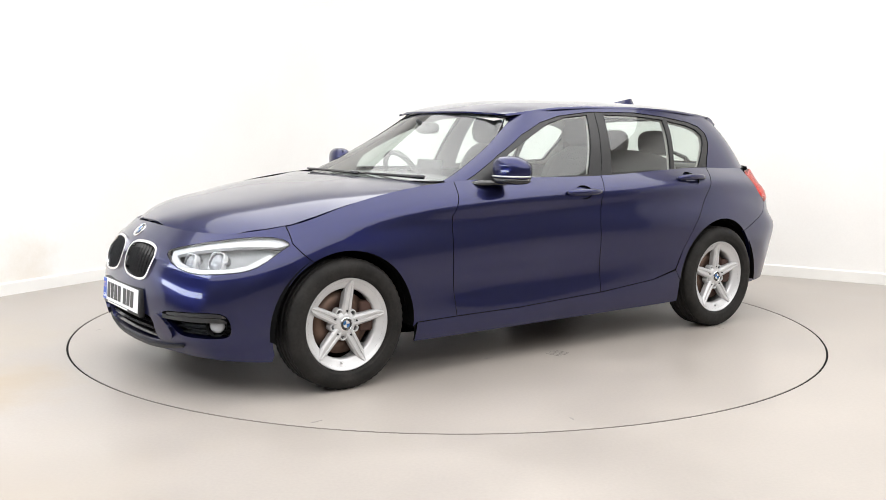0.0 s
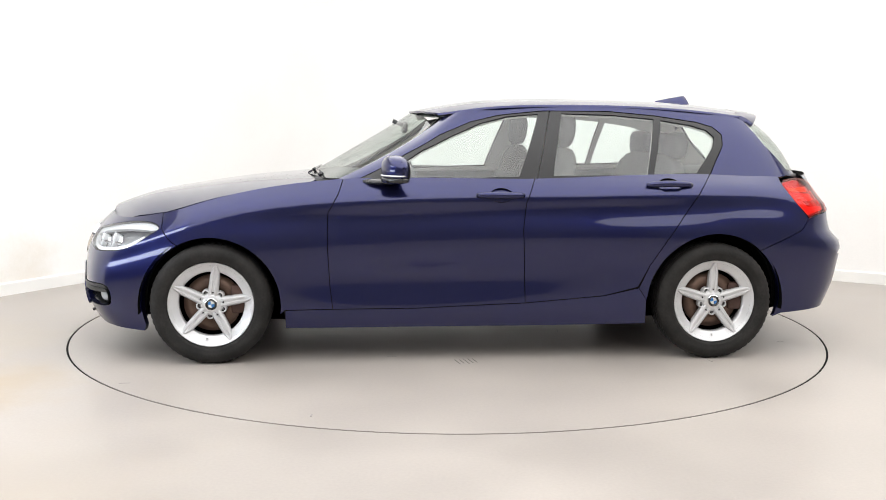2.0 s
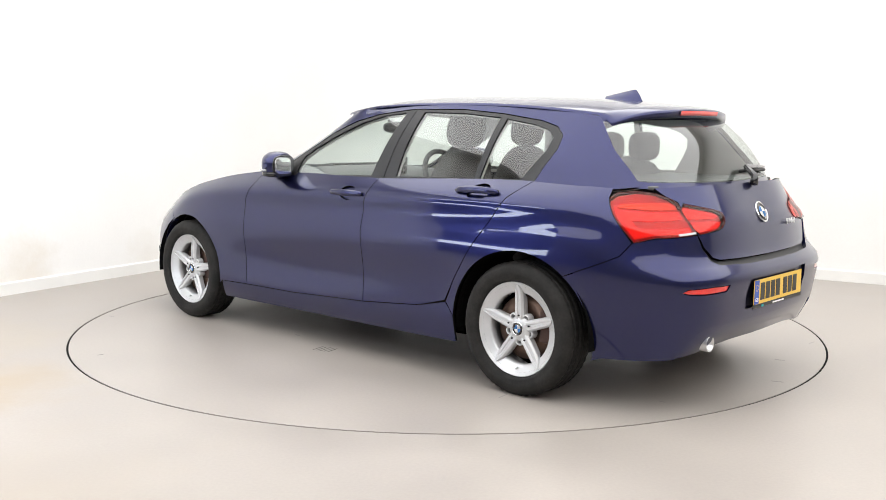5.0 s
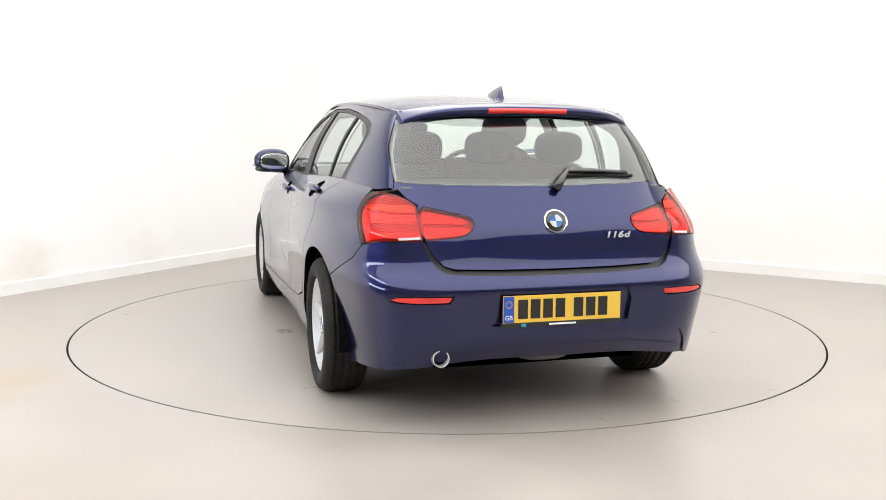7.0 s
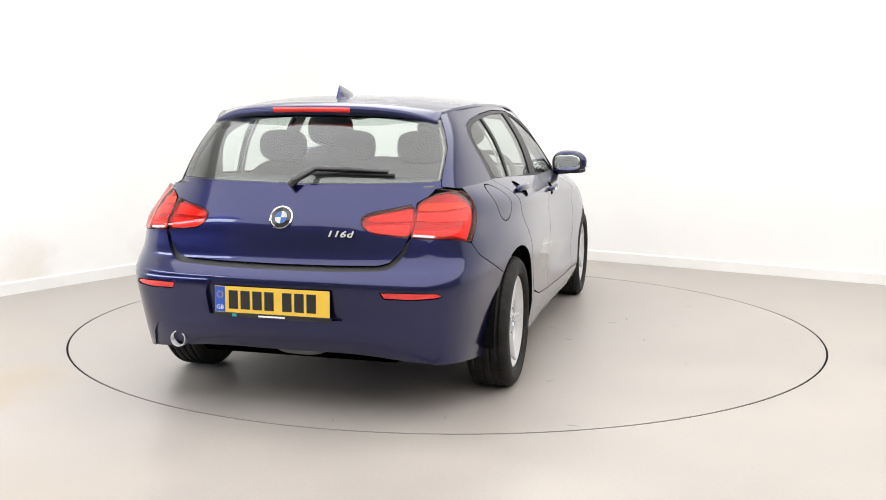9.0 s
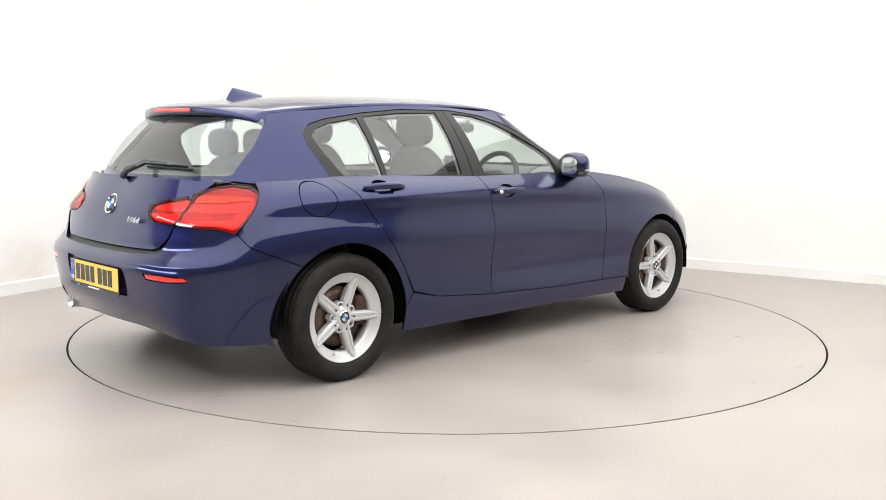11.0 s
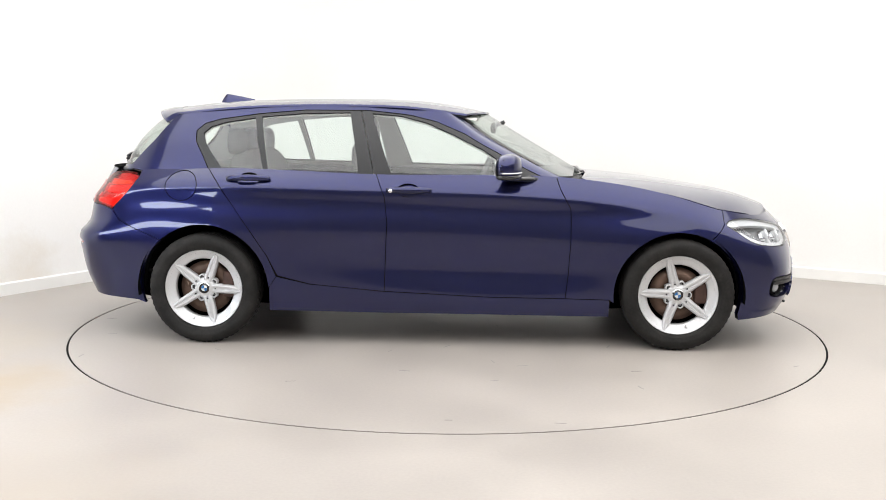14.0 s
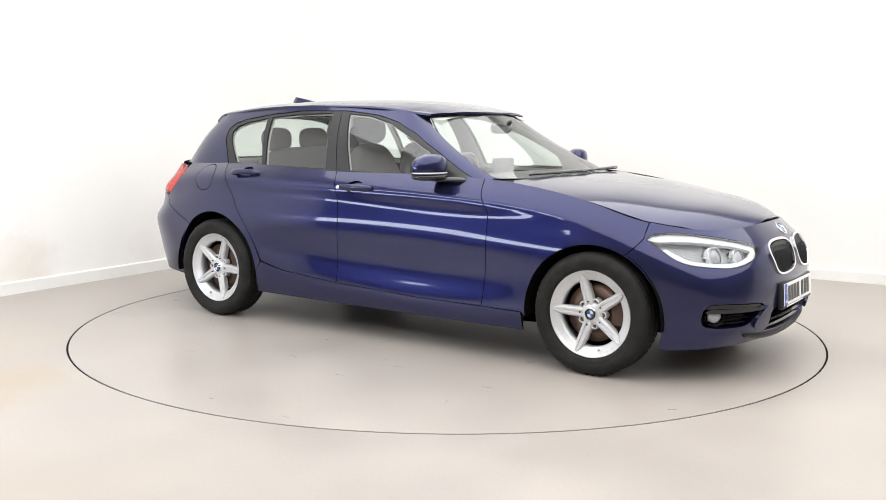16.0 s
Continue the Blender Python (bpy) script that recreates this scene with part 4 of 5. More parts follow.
ring = [bm.verts.new((x, y, .225)) for x, y in plan] + [bm.verts.new((x, -y, .225)) for x, y in plan[::-1]]
bm.faces.new(ring)
bmesh.ops.solidify(bm, geom=bm.faces[:], thickness=.02)
part("underbody", bm, M_SHELL, car, smooth=False)


# ---- car: wheels ----
def lathe(profile, segments=64):
    """Turn a list of (radius, height) round the Z axis."""
    bm = bmesh.new()
    rings = []
    for i in range(segments):
        a = 2 * math.pi * i / segments
        rings.append([bm.verts.new((r * math.cos(a), r * math.sin(a), h)) for r, h in profile])
    for i in range(segments):
        p, q = rings[i], rings[(i + 1) % segments]
        for k in range(len(profile) - 1):
            bm.faces.new((p[k], q[k], q[k + 1], p[k + 1]))
    bmesh.ops.remove_doubles(bm, verts=bm.verts, dist=1e-6)
    bmesh.ops.recalc_face_normals(bm, faces=bm.faces)
    return bm


def roundel(parent, at, r, name="badge"):
    """A round emblem: chrome rim, black ring, four quarters in light blue and white."""
    bm = lathe([(0, 0), (r, 0), (r, .004), (r * .9, .006), (r * .86, .004), (0, .004)], 40)
    bm.transform(at)
    rim = part(name, bm, M_CHROME, parent, "round emblem with blue and white quarters", smooth=False)
    bm = lathe([(0, .0045), (r * .86, .0045), (r * .86, .003)], 40)
    bm.transform(at)
    part("ring", bm, M_GLOSS_BLACK, rim)
    for k in range(4):
        bm = bmesh.new()
        ring = [bm.verts.new((0, 0, .0055))] + [bm.verts.new((r * .54 * math.cos(a), r * .54 * math.sin(a), .0055)) for a in np.linspace(k * math.pi / 2, (k + 1) * math.pi / 2, 9)]
        bm.faces.new(ring)
        bmesh.ops.solidify(bm, geom=bm.faces[:], thickness=.001)
        bm.transform(at)
        part("quarter", bm, M_WHITE if k % 2 == 0 else M_SKY_BLUE, rim, smooth=False)


M_DULL = mat('dull_steel', (0.16, 0.16, 0.16), 0.6, 0.5, stain=0.2, stain_scale=8)
tyre_profile = [(.205, -.095), (.25, -.102), (.285, -.100), (.303, -.088), (.3125, -.077)]
for g0 in (-.055, -.018, .018, .055):
    tyre_profile += [(.3155, g0 - .0125), (.3155, g0 - .006), (.308, g0 - .005), (.308, g0 + .005), (.3155, g0 + .006), (.3155, g0 + .0125)]
tyre_profile += [(.3125, .077), (.303, .088), (.296, .094), (.285, .100), (.262, .1035), (.258, .1015), (.24, .101), (.232, .096), (.2255, .086), (.2225, .074), (.205, .07)]


def spoke_mesh(angle):
    """A tapered spoke with two ribs and a groove, running out to a point on the rim."""
    bm = bmesh.new()
    rows_ = []
    for r, w, top in ((.040, .026, .060), (.058, .027, .0625), (.080, .0265, .0645), (.110, .0255, .0665), (.145, .0245, .0685), (.172, .0225, .0705), (.192, .0165, .0745), (.209, .008, .079)):
        g = .0050 if r < .18 else .002
        low = top - (.040 if r < .165 else .022)
        prof = [(-w, low), (-w * 1.0, top - .011), (-w * .72, top - .0015), (-w * .62, top), (-w * .30, top), (-w * .16, top - g), (w * .16, top - g), (w * .30, top), (w * .62, top), (w * .72, top - .0015), (w * 1.0, top - .011), (w, low)]
        rows_.append([bm.verts.new((r, x, z)) for x, z in prof])
    for p, q in zip(rows_, rows_[1:]):
        for k in range(len(p) - 1):
            bm.faces.new((p[k], p[k + 1], q[k + 1], q[k]))
        bm.faces.new((p[-1], p[0], q[0], q[-1]))
    bm.faces.new(rows_[0])
    bm.faces.new(rows_[-1][::-1])
    bmesh.ops.recalc_face_normals(bm, faces=bm.faces)
    bm.transform(Matrix.Rotation(angle, 4, "Z"))
    return bm


def tyre_mesh():
    """The turned tyre, with cross grooves cut into the shoulders of its tread."""
    segments = 168
    bm = bmesh.new()
    rings = []
    for i in range(segments):
        a = 2 * math.pi * i / segments
        cut = i % 3 == 0
        ring = []
        for r, h in tyre_profile:
            skew = a + h * .35
            if cut and r > .309 and .02 < abs(h) < .080:
                r -= .0035
            ring.append(bm.verts.new((r * math.cos(skew), r * math.sin(skew), h)))
        rings.append(ring)
    for i in range(segments):
        p, q = rings[i], rings[(i + 1) % segments]
        for k in range(len(tyre_profile) - 1):
            bm.faces.new((p[k], q[k], q[k + 1], p[k + 1]))
    bmesh.ops.recalc_face_normals(bm, faces=bm.faces)
    return bm


def wheel(x, side, phase, y=.772):
    # columns: right, up and outward, seen from outside
    base = Matrix.Translation((x, side * y, .3155)) @ Matrix(((-side, 0, 0), (0, 0, side), (0, 1, 0))).to_4x4()
    bm = lathe([(.205, -.085), (.212, -.08), (.195, -.06), (.182, .0), (.1695, .020), (.1695, .047), (.1725, .0535), (.180, .0575), (.200, .067), (.212, .074), (.2185, .0805), (.2215, .0815), (.2235, .079), (.2235, .070), (.205, .068)], 96)
    bm.transform(base)
    w = part("wheel", bm, M_ALLOY, car, "silver five-spoke alloy wheel with black tyre")
    bm = tyre_mesh()
    bm.transform(base)
    part("tyre", bm, M_TYRE, w, "worn black tyre")
    for k in range(5):
        turn = radians(phase + 72 * k)
        bm = spoke_mesh(turn)
        bm.transform(base)
        part("spoke", bm, M_ALLOY, w, smooth=False)
        # flat black dot drawn for the shade of a small hole in the spoke
        bm = lathe([(0, .0645), (.0038, .0645), (.0038, .058)], 10)
        bm.transform(base @ Matrix.Translation((.0625 * math.cos(turn), .0625 * math.sin(turn), 0)))
        part("spoke_dimple_shade", bm, M_SHELL, w)
        a = turn + radians(36)
        at = base @ Matrix.Translation((.0615 * math.cos(a), .0615 * math.sin(a), 0))
        bm = lathe([(.0130, .035), (.0132, .0560), (.0145, .0575), (.0190, .0560), (.0210, .051), (.0225, .02)], 24)
        bm.transform(at)
        boss = part("bolt_boss", bm, M_ALLOY, w)
        # black disc puts the shade at the bottom of the bolt hole into colour
        bm = lathe([(0, .040), (.0132, .040)], 20)
        bm.transform(at)
        part("bolt_recess_shade", bm, M_SHELL, boss)
        bm = lathe([(0, .043), (.004, .043), (.0045, .050), (.0075, .050), (.0085, .048), (.0085, .038)], 6)
        bm.transform(at)
        part("wheel_bolt", bm, M_DULL, boss, smooth=False)
    bm = lathe([(0, .063), (.034, .063), (.043, .0615), (.052, .0565), (.060, .050), (.064, .030), (.064, .0)], 48)
    bm.transform(base)
    part("hub", bm, M_ALLOY, w)
    roundel(w, base @ Matrix.Translation((0, 0, .064)) @ Matrix.Rotation(radians(10), 4, "Z"), .033, "centre_cap")
    bm = lathe([(.06, -.012), (.06, .012), (.150, .012), (.150, -.012)], 48)
    bm.transform(base)
    part("brake_disc", bm, M_DISC, w, "rust-tinged steel brake disc")
    bm = box_bm((.075, .15, .07), (.135, .02, .0), .012, turn=None)
    bm.transform(base)
    part("brake_caliper", bm, M_RUST, w)
    av = radians(phase + 180)
    bm = lathe([(0, .084), (.0035, .084), (.005, .080), (.005, .055)], 10)
    bm.transform(base @ Matrix.Translation((.186 * math.cos(av), .186 * math.sin(av), -.008)))
    part("valve", bm, M_SATIN, w)
    bm = lathe([(0, -.09), (.20, -.09), (.20, -.08), (0, -.08)], 32)
    bm.transform(base)
    part("backplate", bm, M_SHELL, w)


wheel(1.345, 1, 82)
wheel(-1.345, 1, 90, .786)
wheel(1.345, -1, 106)
wheel(-1.345, -1, 69, .786)


# ---- car: details ----
def sweep(path, radius, segments=10, flat=1.0, up=Vector((0, 0, 1))):
    """A tube along a list of points; radius may be a list."""
    bm = bmesh.new()
    path = [Vector(p) for p in path]
    rr = radius if isinstance(radius, (list, tuple)) else [radius] * len(path)
    prev = None
    for i, p in enumerate(path):
        d = (path[min(i + 1, len(path) - 1)] - path[max(i - 1, 0)]).normalized()
        a = d.cross(up).normalized()
        b = a.cross(d)
        ring = [bm.verts.new(p + (a * math.cos(t_) + b * math.sin(t_) * flat) * rr[i]) for t_ in np.linspace(0, 2 * math.pi, segments + 1)[:-1]]
        if prev:
            for k in range(segments):
                bm.faces.new((prev[k], prev[(k + 1) % segments], ring[(k + 1) % segments], ring[k]))
        else:
            bm.faces.new(ring[::-1])
        prev = ring
    bm.faces.new(prev)
    bmesh.ops.recalc_face_normals(bm, faces=bm.faces)
    return bm


def blob(size, power=2.6, u=32, v=20):
    """A rounded box-like solid."""
    bm = bmesh.new()
    bmesh.ops.create_uvsphere(bm, u_segments=u, v_segments=v, radius=1)
    for w in bm.verts:
        c = w.co
        k = (abs(c.x) ** power + abs(c.y) ** power + abs(c.z) ** power) ** (-1 / power)
        w.co = Vector((c.x * k * size[0] / 2, c.y * k * size[1] / 2, c.z * k * size[2] / 2))
    return bm


# door handles
for k, sd in enumerate((1, -1)):
    for x0, z0, owner in ((-.17, .887, doors[k]), (-1.08, .938, rear_doors[k])):
        path, rad = [], []
        for f in np.linspace(0, 1, 13):
            x = x0 + .125 - .25 * f
            p, n = BODY.point(BODY.at_x(x, z0), z0)
            q = p + n * (.004 + .019 * math.sin(math.pi * f) ** .5)
            path.append((q.x, sd * q.y, q.z - .003 * math.sin(math.pi * f)))
            rad.append(.010 + .006 * math.sin(math.pi * f) ** .6)
        grip = part("door_handle", sweep(path, rad, 10, 1.15), M_PAINT, owner)
        if sd < 0 and x0 > -1:
            p, n = BODY.point(BODY.at_x(x0 - .10, z0), z0)
            bm = lathe([(0, .006), (.010, .006), (.012, 0)], 16)
            bm.transform(Matrix.Translation((p.x, sd * (p.y + .038), p.z)) @ Matrix.Rotation(math.pi / 2, 4, "X"))
            part("key_lock", bm, M_CHROME, grip)

# door mirrors
def half_shell(size, power, x_back, taper):
    """A rounded housing, flat at the back, lower towards its outer end."""
    bm = blob(size, power)
    for v in bm.verts:
        v.co.x = max(v.co.x, x_back)
        if v.co.y > 0:
            v.co.z -= taper * max(0, v.co.z) * (v.co.y / (size[1] / 2)) ** 2
        v.co.x -= .02 * (v.co.y / (size[1] / 2)) ** 2 * (v.co.x > 0)
    return bm


for k, sd in enumerate((1, -1)):
    place = Matrix.Translation((.388, sd * .888, 1.022)) @ Matrix.Diagonal((1, sd, 1, 1)) @ Matrix.Rotation(radians(16), 4, "Z")

    def mirror_piece(name, bm, at, material, parent, label=""):
        bm.transform(place @ Matrix.Translation(at))
        bmesh.ops.recalc_face_normals(bm, faces=bm.faces)
        return part(name, bm, material, parent, label)

    m_ = mirror_piece("door_mirror", half_shell((.130, .228, .145), 2.7, -.050, .28), (0, 0, .002), M_PAINT, doors[k], "blue door mirror with black foot and silver indicator strip")
    mirror_piece("mirror_base", half_shell((.134, .224, .044), 2.8, -.052, 0), (0, -.004, -.050), M_GLOSS_BLACK, m_)
    mirror_piece("indicator", half_shell((.138, .231, .014), 3.0, -.01, 0), (.001, .003, -.028), M_LAMP_WHITE, m_, "silver-white indicator strip")
    part("foot", sweep([(.53, sd * .750, .950), (.50, sd * .780, .954), (.44, sd * .815, .956), (.40, sd * .87, .958)], [.040, .036, .030, .026], 10, .5), M_GLOSS_BLACK, m_)
    mirror_piece("glass_frame", blob((.014, .206, .115), 3.2), (-.048, -.002, -.004), M_GLOSS_BLACK, m_)
    mirror_piece("mirror_glass", blob((.006, .184, .097), 3.2), (-.055, -.002, -.004), M_MIRROR, m_)

# roof spoiler with the high brake light
bm = bmesh.new()
prev = None
for y in np.linspace(-.55, .55, 45):
    q = abs(y) / .55
    xf = -1.625 + .06 * q ** 2
    xr = -1.785 + .145 * q ** 2.6
    zf = ROOF.z(xf, min(abs(y), .53)) + .001
    zr = 1.338 - .020 * q ** 2 - .045 * q ** 5
    prof = [(xf, zf), ((xf + xr) / 2, (zf + zr) / 2 + .006), (xr + .012, zr + .002), (xr, zr - .004), (xr + .006, zr - .034 + .016 * q ** 4), (xr + .03, zr - .042 + .018 * q ** 4), (xf + .015, zr - .05)]
    ring = [bm.verts.new((a, y, b)) for a, b in prof]
    if prev:
        for k in range(len(ring) - 1):
            bm.faces.new((prev[k], prev[k + 1], ring[k + 1], ring[k]))
    prev = ring
    if abs(q - 1) < 1e-6:
        bm.faces.new(ring)
bmesh.ops.recalc_face_normals(bm, faces=bm.faces)
spoiler = part("roof_spoiler", bm, M_PAINT, tailgate)
bm = bmesh.new()
prev = None
for y in np.linspace(-.185, .185, 15):
    q = abs(y) / .572
    xr = -1.785 + .11 * q ** 3
    ring = [bm.verts.new((xr + dx, y, 1.338 - .018 * q ** 2 + dz)) for dx, dz in ((.01, -.007), (-.003, -.008), (.0035, -.029), (.014, -.030))]
    if prev:
        for k in range(3):
            bm.faces.new((prev[k], prev[k + 1], ring[k + 1], ring[k]))
    prev = ring
bmesh.ops.recalc_face_normals(bm, faces=bm.faces)
part("brake_light", bm, M_RED, spoiler, "long red high-level brake light")

# aerial fin
bm = bmesh.new()
prev = None
for f in np.linspace(0, 1, 12):
    x = -1.240 - .215 * f
    h = .010 + .046 * min(1, (f / .8)) if f < .82 else .056 * max(0, 1 - (f - .82) / .18) ** .8
    w = .026 * math.sin(math.pi * min(.98, .12 + .8 * f)) ** .7
    z = ROOF.z(x, 0) - .004
    x_top = x - .006 * f
    ring = [bm.verts.new(c) for c in ((x, -w, z), (x_top, -w * .45, z + h * .35), (x_top, -w * .14, z + h + .004), (x_top, w * .14, z + h + .004), (x_top, w * .45, z + h * .35), (x, w, z))]
    if prev:
        for k in range(5):
            bm.faces.new((prev[k], prev[k + 1], ring[k + 1], ring[k]))
    prev = ring
bmesh.ops.recalc_face_normals(bm, faces=bm.faces)
part("aerial_fin", bm, M_PAINT, roof, "blue shark-fin aerial")

# emblems
p, n = BODY.point(S, .863)
roundel(tailgate, Matrix.Translation(p - n * .003) @ n.to_track_quat("Z", "Y").to_matrix().to_4x4(), .052)
p, n = BODY.point(0.0, .728)
roundel(bumper, Matrix.Translation(p - n * .001) @ n.to_track_quat("Z", "Y").to_matrix().to_4x4(), .041)
# raised model figures on the tailgate
cu = bpy.data.curves.new("model_figures", "FONT")
cu.body, cu.size, cu.extrude, cu.shear, cu.offset = "116d", .036, .0025, .25, .0008
cu.space_character = 1.15
tmp = bpy.data.objects.new("model_figures", cu)
me = bpy.data.meshes.new_from_object(tmp)
bpy.data.objects.remove(tmp)
me.materials.append(M_ALLOY)
p, n = BODY.point(BODY.at_y(-.214, .79, True), .79)
text = new("model_figures", me)
text.parent = tailgate
right = Vector((-n.y, n.x, 0)).normalized()
text.matrix_basis = Matrix.Translation(p + n * .010) @ Matrix((right, n.cross(right), n)).transposed().to_4x4() @ Matrix.Diagonal((1.4, 1, 1, 1))
tagged(text, "chrome model figures")


def plate(at, colour, owner, label):
    """A number plate with a blue end band; the characters are plain bars. Local X runs to the reader's right, Y up."""
    bm = box_bm((.52, .112, .004), (0, 0, 0), .0018)
    bm.transform(at)
    pl = part("number_plate", bm, colour, owner, label, smooth=False)
    bm = box_bm((.046, .108, .002), (-.235, 0, .0025), .0008)
    bm.transform(at)
    b_ = part("blue_band", bm, M_EU_BLUE, pl, smooth=False)
    for k in range(12):
        a = 2 * math.pi * k / 12
        bm = lathe([(0, .0042), (.0022, .0042), (.0022, .003)], 6)
        bm.transform(at @ Matrix.Translation((-.235 + .0135 * math.cos(a), .020 + .0135 * math.sin(a), 0)))
        part("star", bm, M_PLATE_Y, b_)
    x = -.195
    for k in range(7):
        w = .042
        bm = box_bm((w, .079, .002), (x + w / 2, .0, .0028), .0006)
        bm.transform(at)
        part("character_bar", bm, M_INK, pl, smooth=False)
        x += w + .0125 + (.026 if k == 3 else 0)
    cu_ = bpy.data.curves.new("country_letters", "FONT")
    cu_.body, cu_.size, cu_.extrude, cu_.align_x = "GB", .026, .0004, "CENTER"
    t_ = bpy.data.objects.new("country_letters", cu_)
    me_ = bpy.data.meshes.new_from_object(t_)
    bpy.data.objects.remove(t_)
    me_.materials.append(M_WHITE)
    ob = new("country_letters", me_)
    ob.parent = b_
    ob.matrix_basis = at @ Matrix.Translation((-.235, -.042, .0042))
    return pl


rear_at = Matrix.Translation((-2.220, .004, .518)) @ Matrix(((0, 0, -1), (-1, 0, 0), (0, 1, 0))).to_4x4()
pl = plate(rear_at, M_PLATE_Y, rear_bumper, "yellow rear number plate")
bm = box_bm((.535, .018, .006), (0, -.066, -.001), .002)
bm.transform(rear_at)
holder = part("plate_holder", bm, M_INK, pl, "black plate holder strip", smooth=False)
bm = box_bm((.02, .012, .002), (-.17, -.066, .003), .0005)
bm.transform(rear_at)
part("sticker", bm, M_STICKER, holder, smooth=False)
bm = box_bm((.12, .007, .002), (0, -.066, .003), .0005)
bm.transform(rear_at)
part("lettering_bar", bm, M_WHITE, holder, smooth=False)
front_at = Matrix.Translation((2.140, -.005, .413)) @ Matrix(((0, 0, 1), (1, 0, 0), (0, 1, 0))).to_4x4() @ Matrix.Rotation(radians(-4), 4, "X")
pl = plate(front_at, M_PLATE_W, bumper, "white front number plate")
bm = box_bm((.535, .135, .03), (0, -.006, -.019), .006)
bm.transform(front_at)
holder = part("plate_holder", bm, M_DARK, pl, "black plate holder")
bm = box_bm((.30, .007, .002), (-.05, -.064, -.003), .0005)
bm.transform(front_at)
part("lettering_bar", bm, M_WHITE, holder, smooth=False)

# exhaust tip
bm = lathe([(.0, -.12), (.031, -.12), (.0315, .06), (.0355, .062), (.036, .058), (.035, -.12)], 32)
bm.transform(Matrix.Translation((-2.075, .496, .310)) @ Matrix.Rotation(-math.pi / 2, 4, "Y"))
ex = part("exhaust_tip", bm, M_SATIN, car, "round chrome exhaust tip")
bm = lathe([(0, .03), (.0305, .03), (.0305, -.10)], 24)
bm.transform(Matrix.Translation((-2.075, .496, .310)) @ Matrix.Rotation(-math.pi / 2, 4, "Y"))
part("exhaust_inside", bm, M_SHELL, ex)
bm = blob((.25, .26, .10), 3)
bm.transform(Matrix.Translation((-1.90, -.02, .285)))
part("silencer", bm, M_DULL, ex, "dull grey silencer box")

# wipers
for y0, y1, x0 in ((.66, .08, .80), (.10, -.52, .86)):
    pts_ = []
    for f in np.linspace(0, 1, 9):
        y = y0 + (y1 - y0) * f
        x = x0 - .02 + .05 * f * (1 if y0 > .5 else -.4)
        pts_.append((x, y, max(HOOD.z(min(max(x, .6), 1.0), y), .975) + .012))
    w_ = part("wiper", sweep(pts_, [.011, .010, .009, .008, .008, .007, .007, .006, .005], 8), M_GLOSS_BLACK, car, "black windscreen wiper")
    part("blade", sweep([(a - .02, b, c - .004) for a, b, c in pts_[2:]], .006, 6), M_DARK, w_)
p, n = BODY.point(BODY.at_y(-.02, .985, True), .985)
q, m2 = H.point(H.at_y(-.10, 1.050, True), 1.050)
r, m3 = H.point(H.at_y(-.41, 1.045, True), 1.045)
rw = part("rear_wiper", sweep([p + n * .014, p * .7 + q * .3 + n * .04, q + m2 * .034, (q + r) / 2 + m2 * .032, r + m3 * .018], [.020, .017, .013, .011, .007], 8), M_GLOSS_BLACK, tailgate, "black rear wiper")
part("blade", sweep([q + m2 * .012 + Vector((0, .02, -.012)), (q + r) / 2 + m2 * .010 + Vector((-.012, 0, -.008)), r + m3 * .008 + Vector((0, -.03, -.01))], .008, 6), M_DARK, rw)

# ---- car: cabin ----
sharp_part("headlining", skin(ROOF, [(.20, -.50), (.25, 0), (.20, .50), (0, .55), (-1.0, .56), (-1.5, .52), (-1.56, 0), (-1.5, -.52), (-1.0, -.56), (0, -.55)], gap=0, lift=-.03, depth=0, step=.08), M_LINER, car, "light grey headlining")
bm = blob((.62, 1.36, .36), 4)
for v in bm.verts:
    v.co.z += .04 * v.co.x
bm.transform(Matrix.Translation((.56, 0, .80)))
dash = part("dashboard", bm, M_DASH, car, "black dashboard")
bm = box_bm((.02, .24, .11), (.30, .03, .995), .008)
part("screen", bm, M_GLOSS_BLACK, dash)
bm = bmesh.new()
prev = None
rings = []
for a in np.linspace(0, 2 * math.pi, 37)[:-1]:
    rings.append([bm.verts.new(((.18 + .017 * math.cos(b)) * math.cos(a), (.18 + .017 * math.cos(b)) * math.sin(a), .017 * math.sin(b))) for b in np.linspace(0, 2 * math.pi, 9)[:-1]])
for i in range(36):
    for k in range(8):
        bm.faces.new((rings[i][k], rings[(i + 1) % 36][k], rings[(i + 1) % 36][(k + 1) % 8], rings[i][(k + 1) % 8]))
sw = Matrix.Translation((.22, -.37, .915)) @ Matrix.Rotation(radians(-66), 4, "Y")
bm.transform(sw)
bmesh.ops.recalc_face_normals(bm, faces=bm.faces)
st = part("steering_wheel", bm, M_DASH, car, "black steering wheel")
bm = blob((.13, .18, .05), 3)
bm.transform(sw)
part("hub", bm, M_DASH, st)
part("spoke", sweep([sw @ Vector((0, -.17, 0)), sw @ Vector((0, 0, -.005)), sw @ Vector((0, .17, 0))], .016, 8, .6), M_DASH, st)


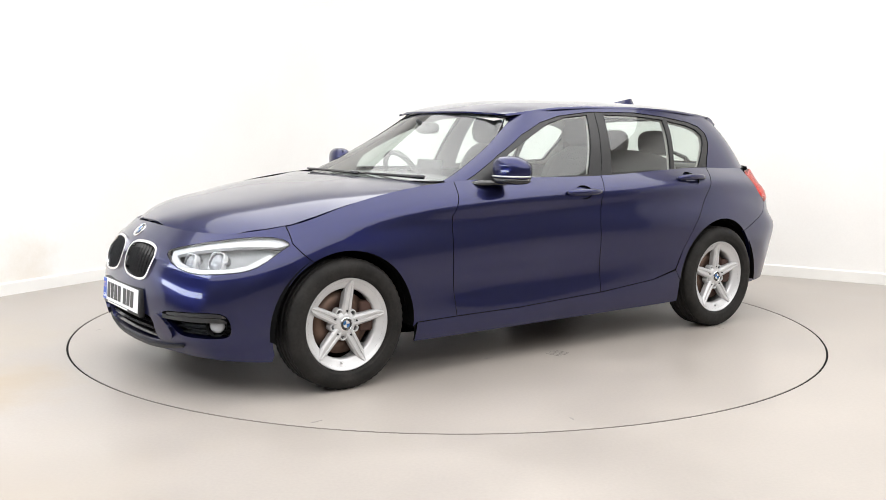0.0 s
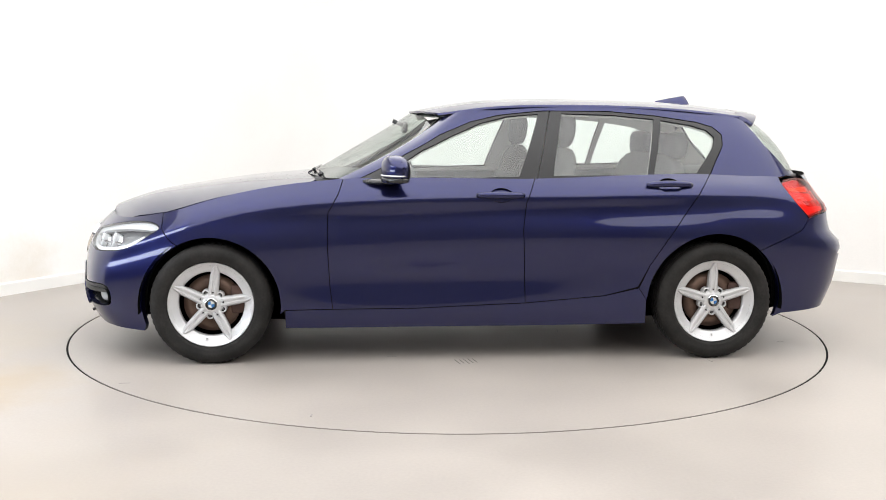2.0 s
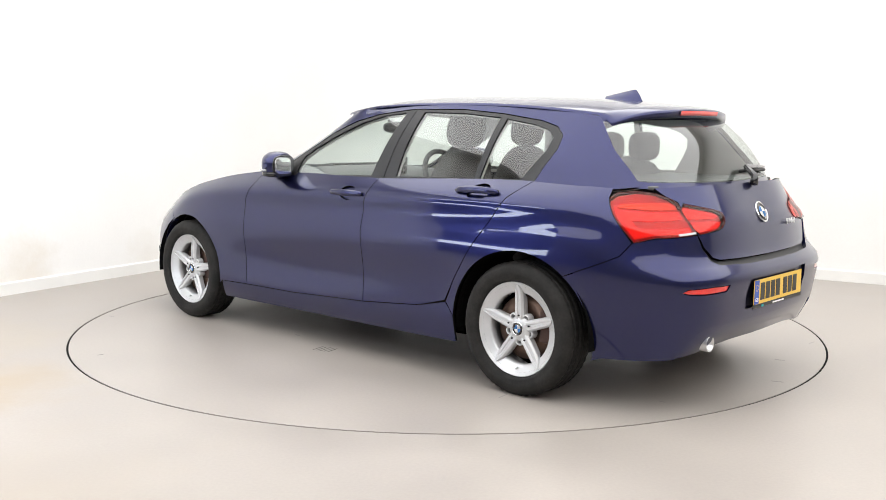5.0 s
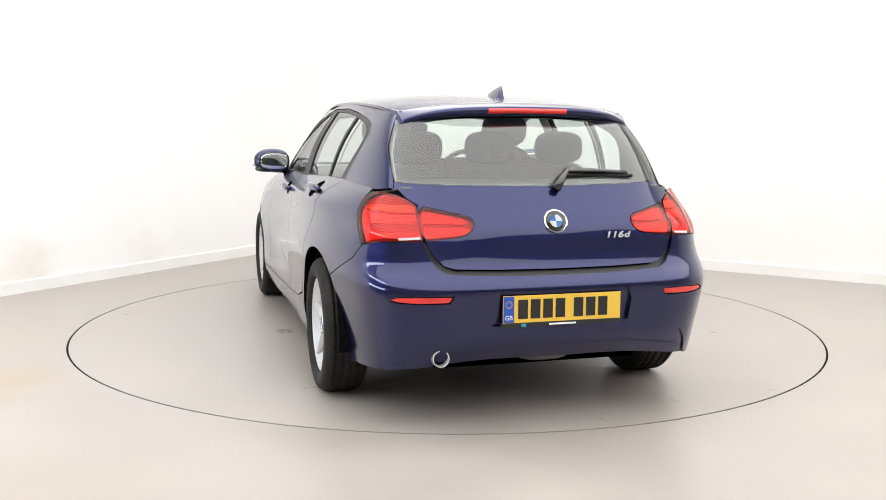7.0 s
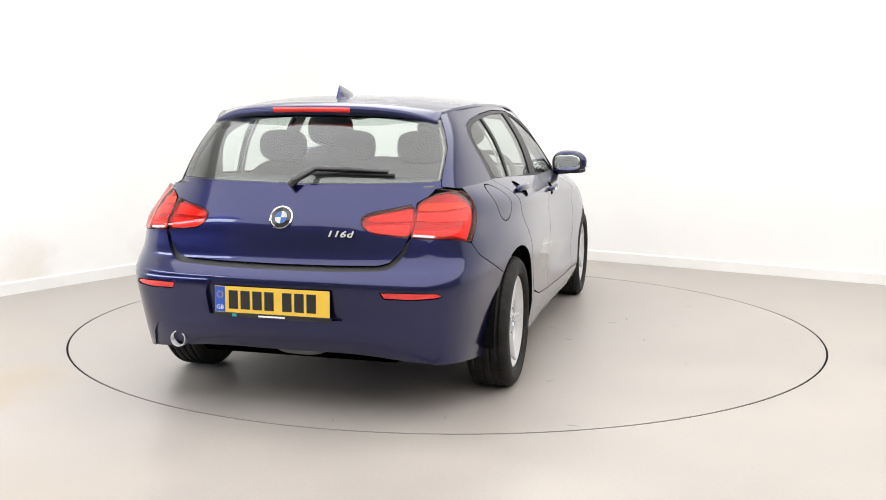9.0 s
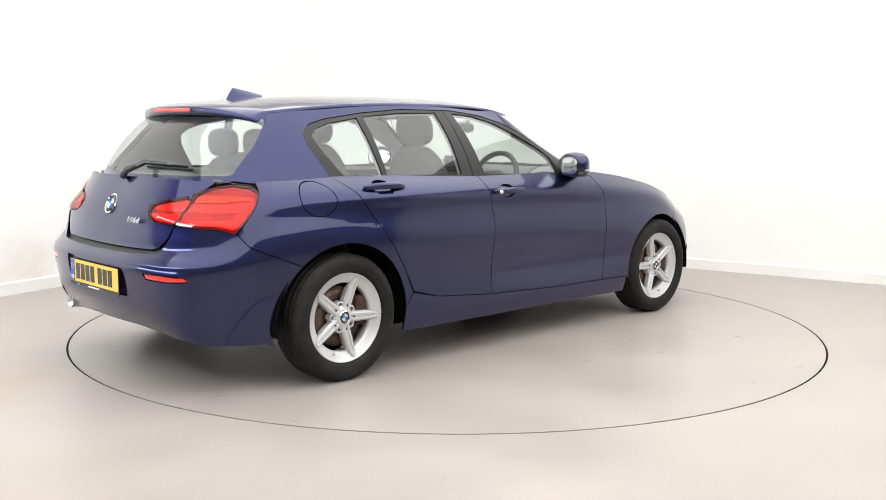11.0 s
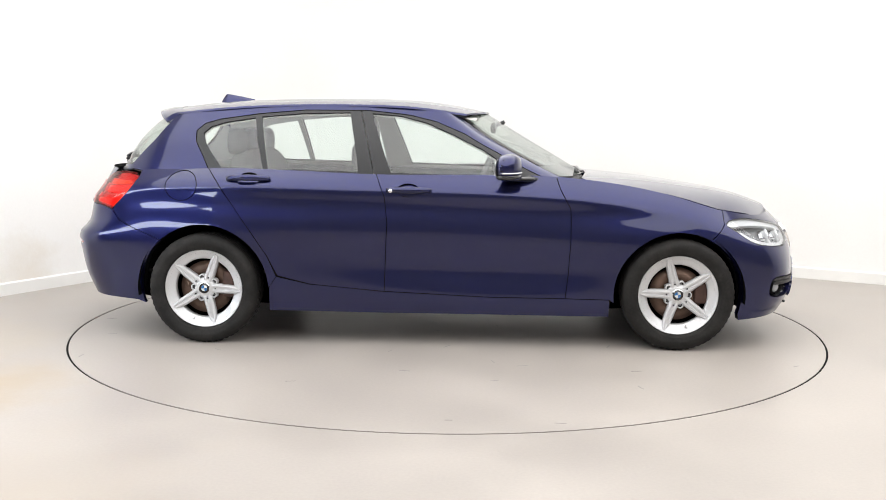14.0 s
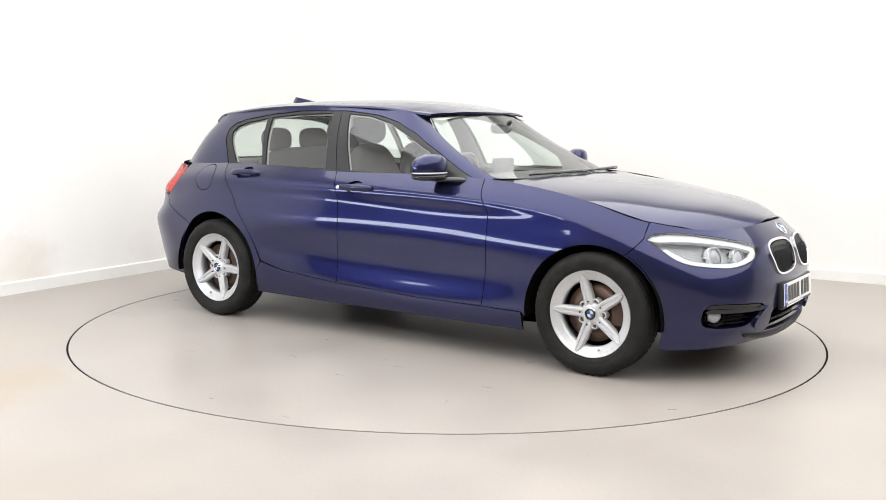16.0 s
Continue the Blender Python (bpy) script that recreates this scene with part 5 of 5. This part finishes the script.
def seat(x, y):
    bm = blob((.52, .50, .20), 4)
    bm.transform(Matrix.Translation((x, y, .52)) @ Matrix.Rotation(radians(-8), 4, "Y"))
    st_ = part("front_seat", bm, M_CLOTH, car, "black cloth front seat")
    bm = blob((.16, .48, .62), 3.2)
    for v in bm.verts:
        v.co.y *= 1 - .18 * max(0, v.co.z / .31)
    bm.transform(Matrix.Translation((x - .27, y, .83)) @ Matrix.Rotation(radians(-14), 4, "Y"))
    part("backrest", bm, M_CLOTH, st_)
    bm = blob((.11, .27, .19), 2.8)
    bm.transform(Matrix.Translation((x - .335, y, 1.225)) @ Matrix.Rotation(radians(-8), 4, "Y"))
    part("headrest", bm, M_CLOTH, st_)
    for d in (-.06, .06):
        part("headrest_post", sweep([(x - .33, y + d, 1.08), (x - .335, y + d, 1.17)], .007, 8), M_SATIN, st_)


seat(-.265, .37)
seat(-.115, -.37)
bm = blob((.5, 1.22, .2), 4)
bm.transform(Matrix.Translation((-.85, 0, .55)))
bench = part("rear_bench", bm, M_CLOTH, car, "black cloth rear bench")
bm = blob((.16, 1.24, .60), 4)
bm.transform(Matrix.Translation((-1.16, 0, .80)) @ Matrix.Rotation(radians(-16), 4, "Y"))
part("backrest", bm, M_CLOTH, bench)
for y in (.37, 0, -.37):
    bm = blob((.10, .25, .16), 3)
    bm.transform(Matrix.Translation((-1.26, y, 1.145)))
    part("headrest", bm, M_CLOTH, bench)
    for d in (-.05, .05):
        part("headrest_post", sweep([(-1.25, y + d, 1.02), (-1.25, y + d, 1.1)], .006, 8), M_SATIN, bench)
bm = box_bm((.62, 1.2, .02), (-1.58, 0, .985), .006)
part("parcel_shelf", bm, M_DASH, car, "black parcel shelf")
bm = blob((.04, .23, .07), 3)
bm.transform(Matrix.Translation((.30, 0, 1.235)))
rm = part("interior_mirror", bm, M_GLOSS_BLACK, car, "black interior mirror")
part("stalk", sweep([(.31, 0, 1.25), (.37, 0, 1.275)], .012, 8), M_DARK, rm)
bm = box_bm((2.6, 1.5, .02), (-.4, 0, .40), 0)
part("cabin_floor", bm, M_SHELL, car, smooth=False)
motions()
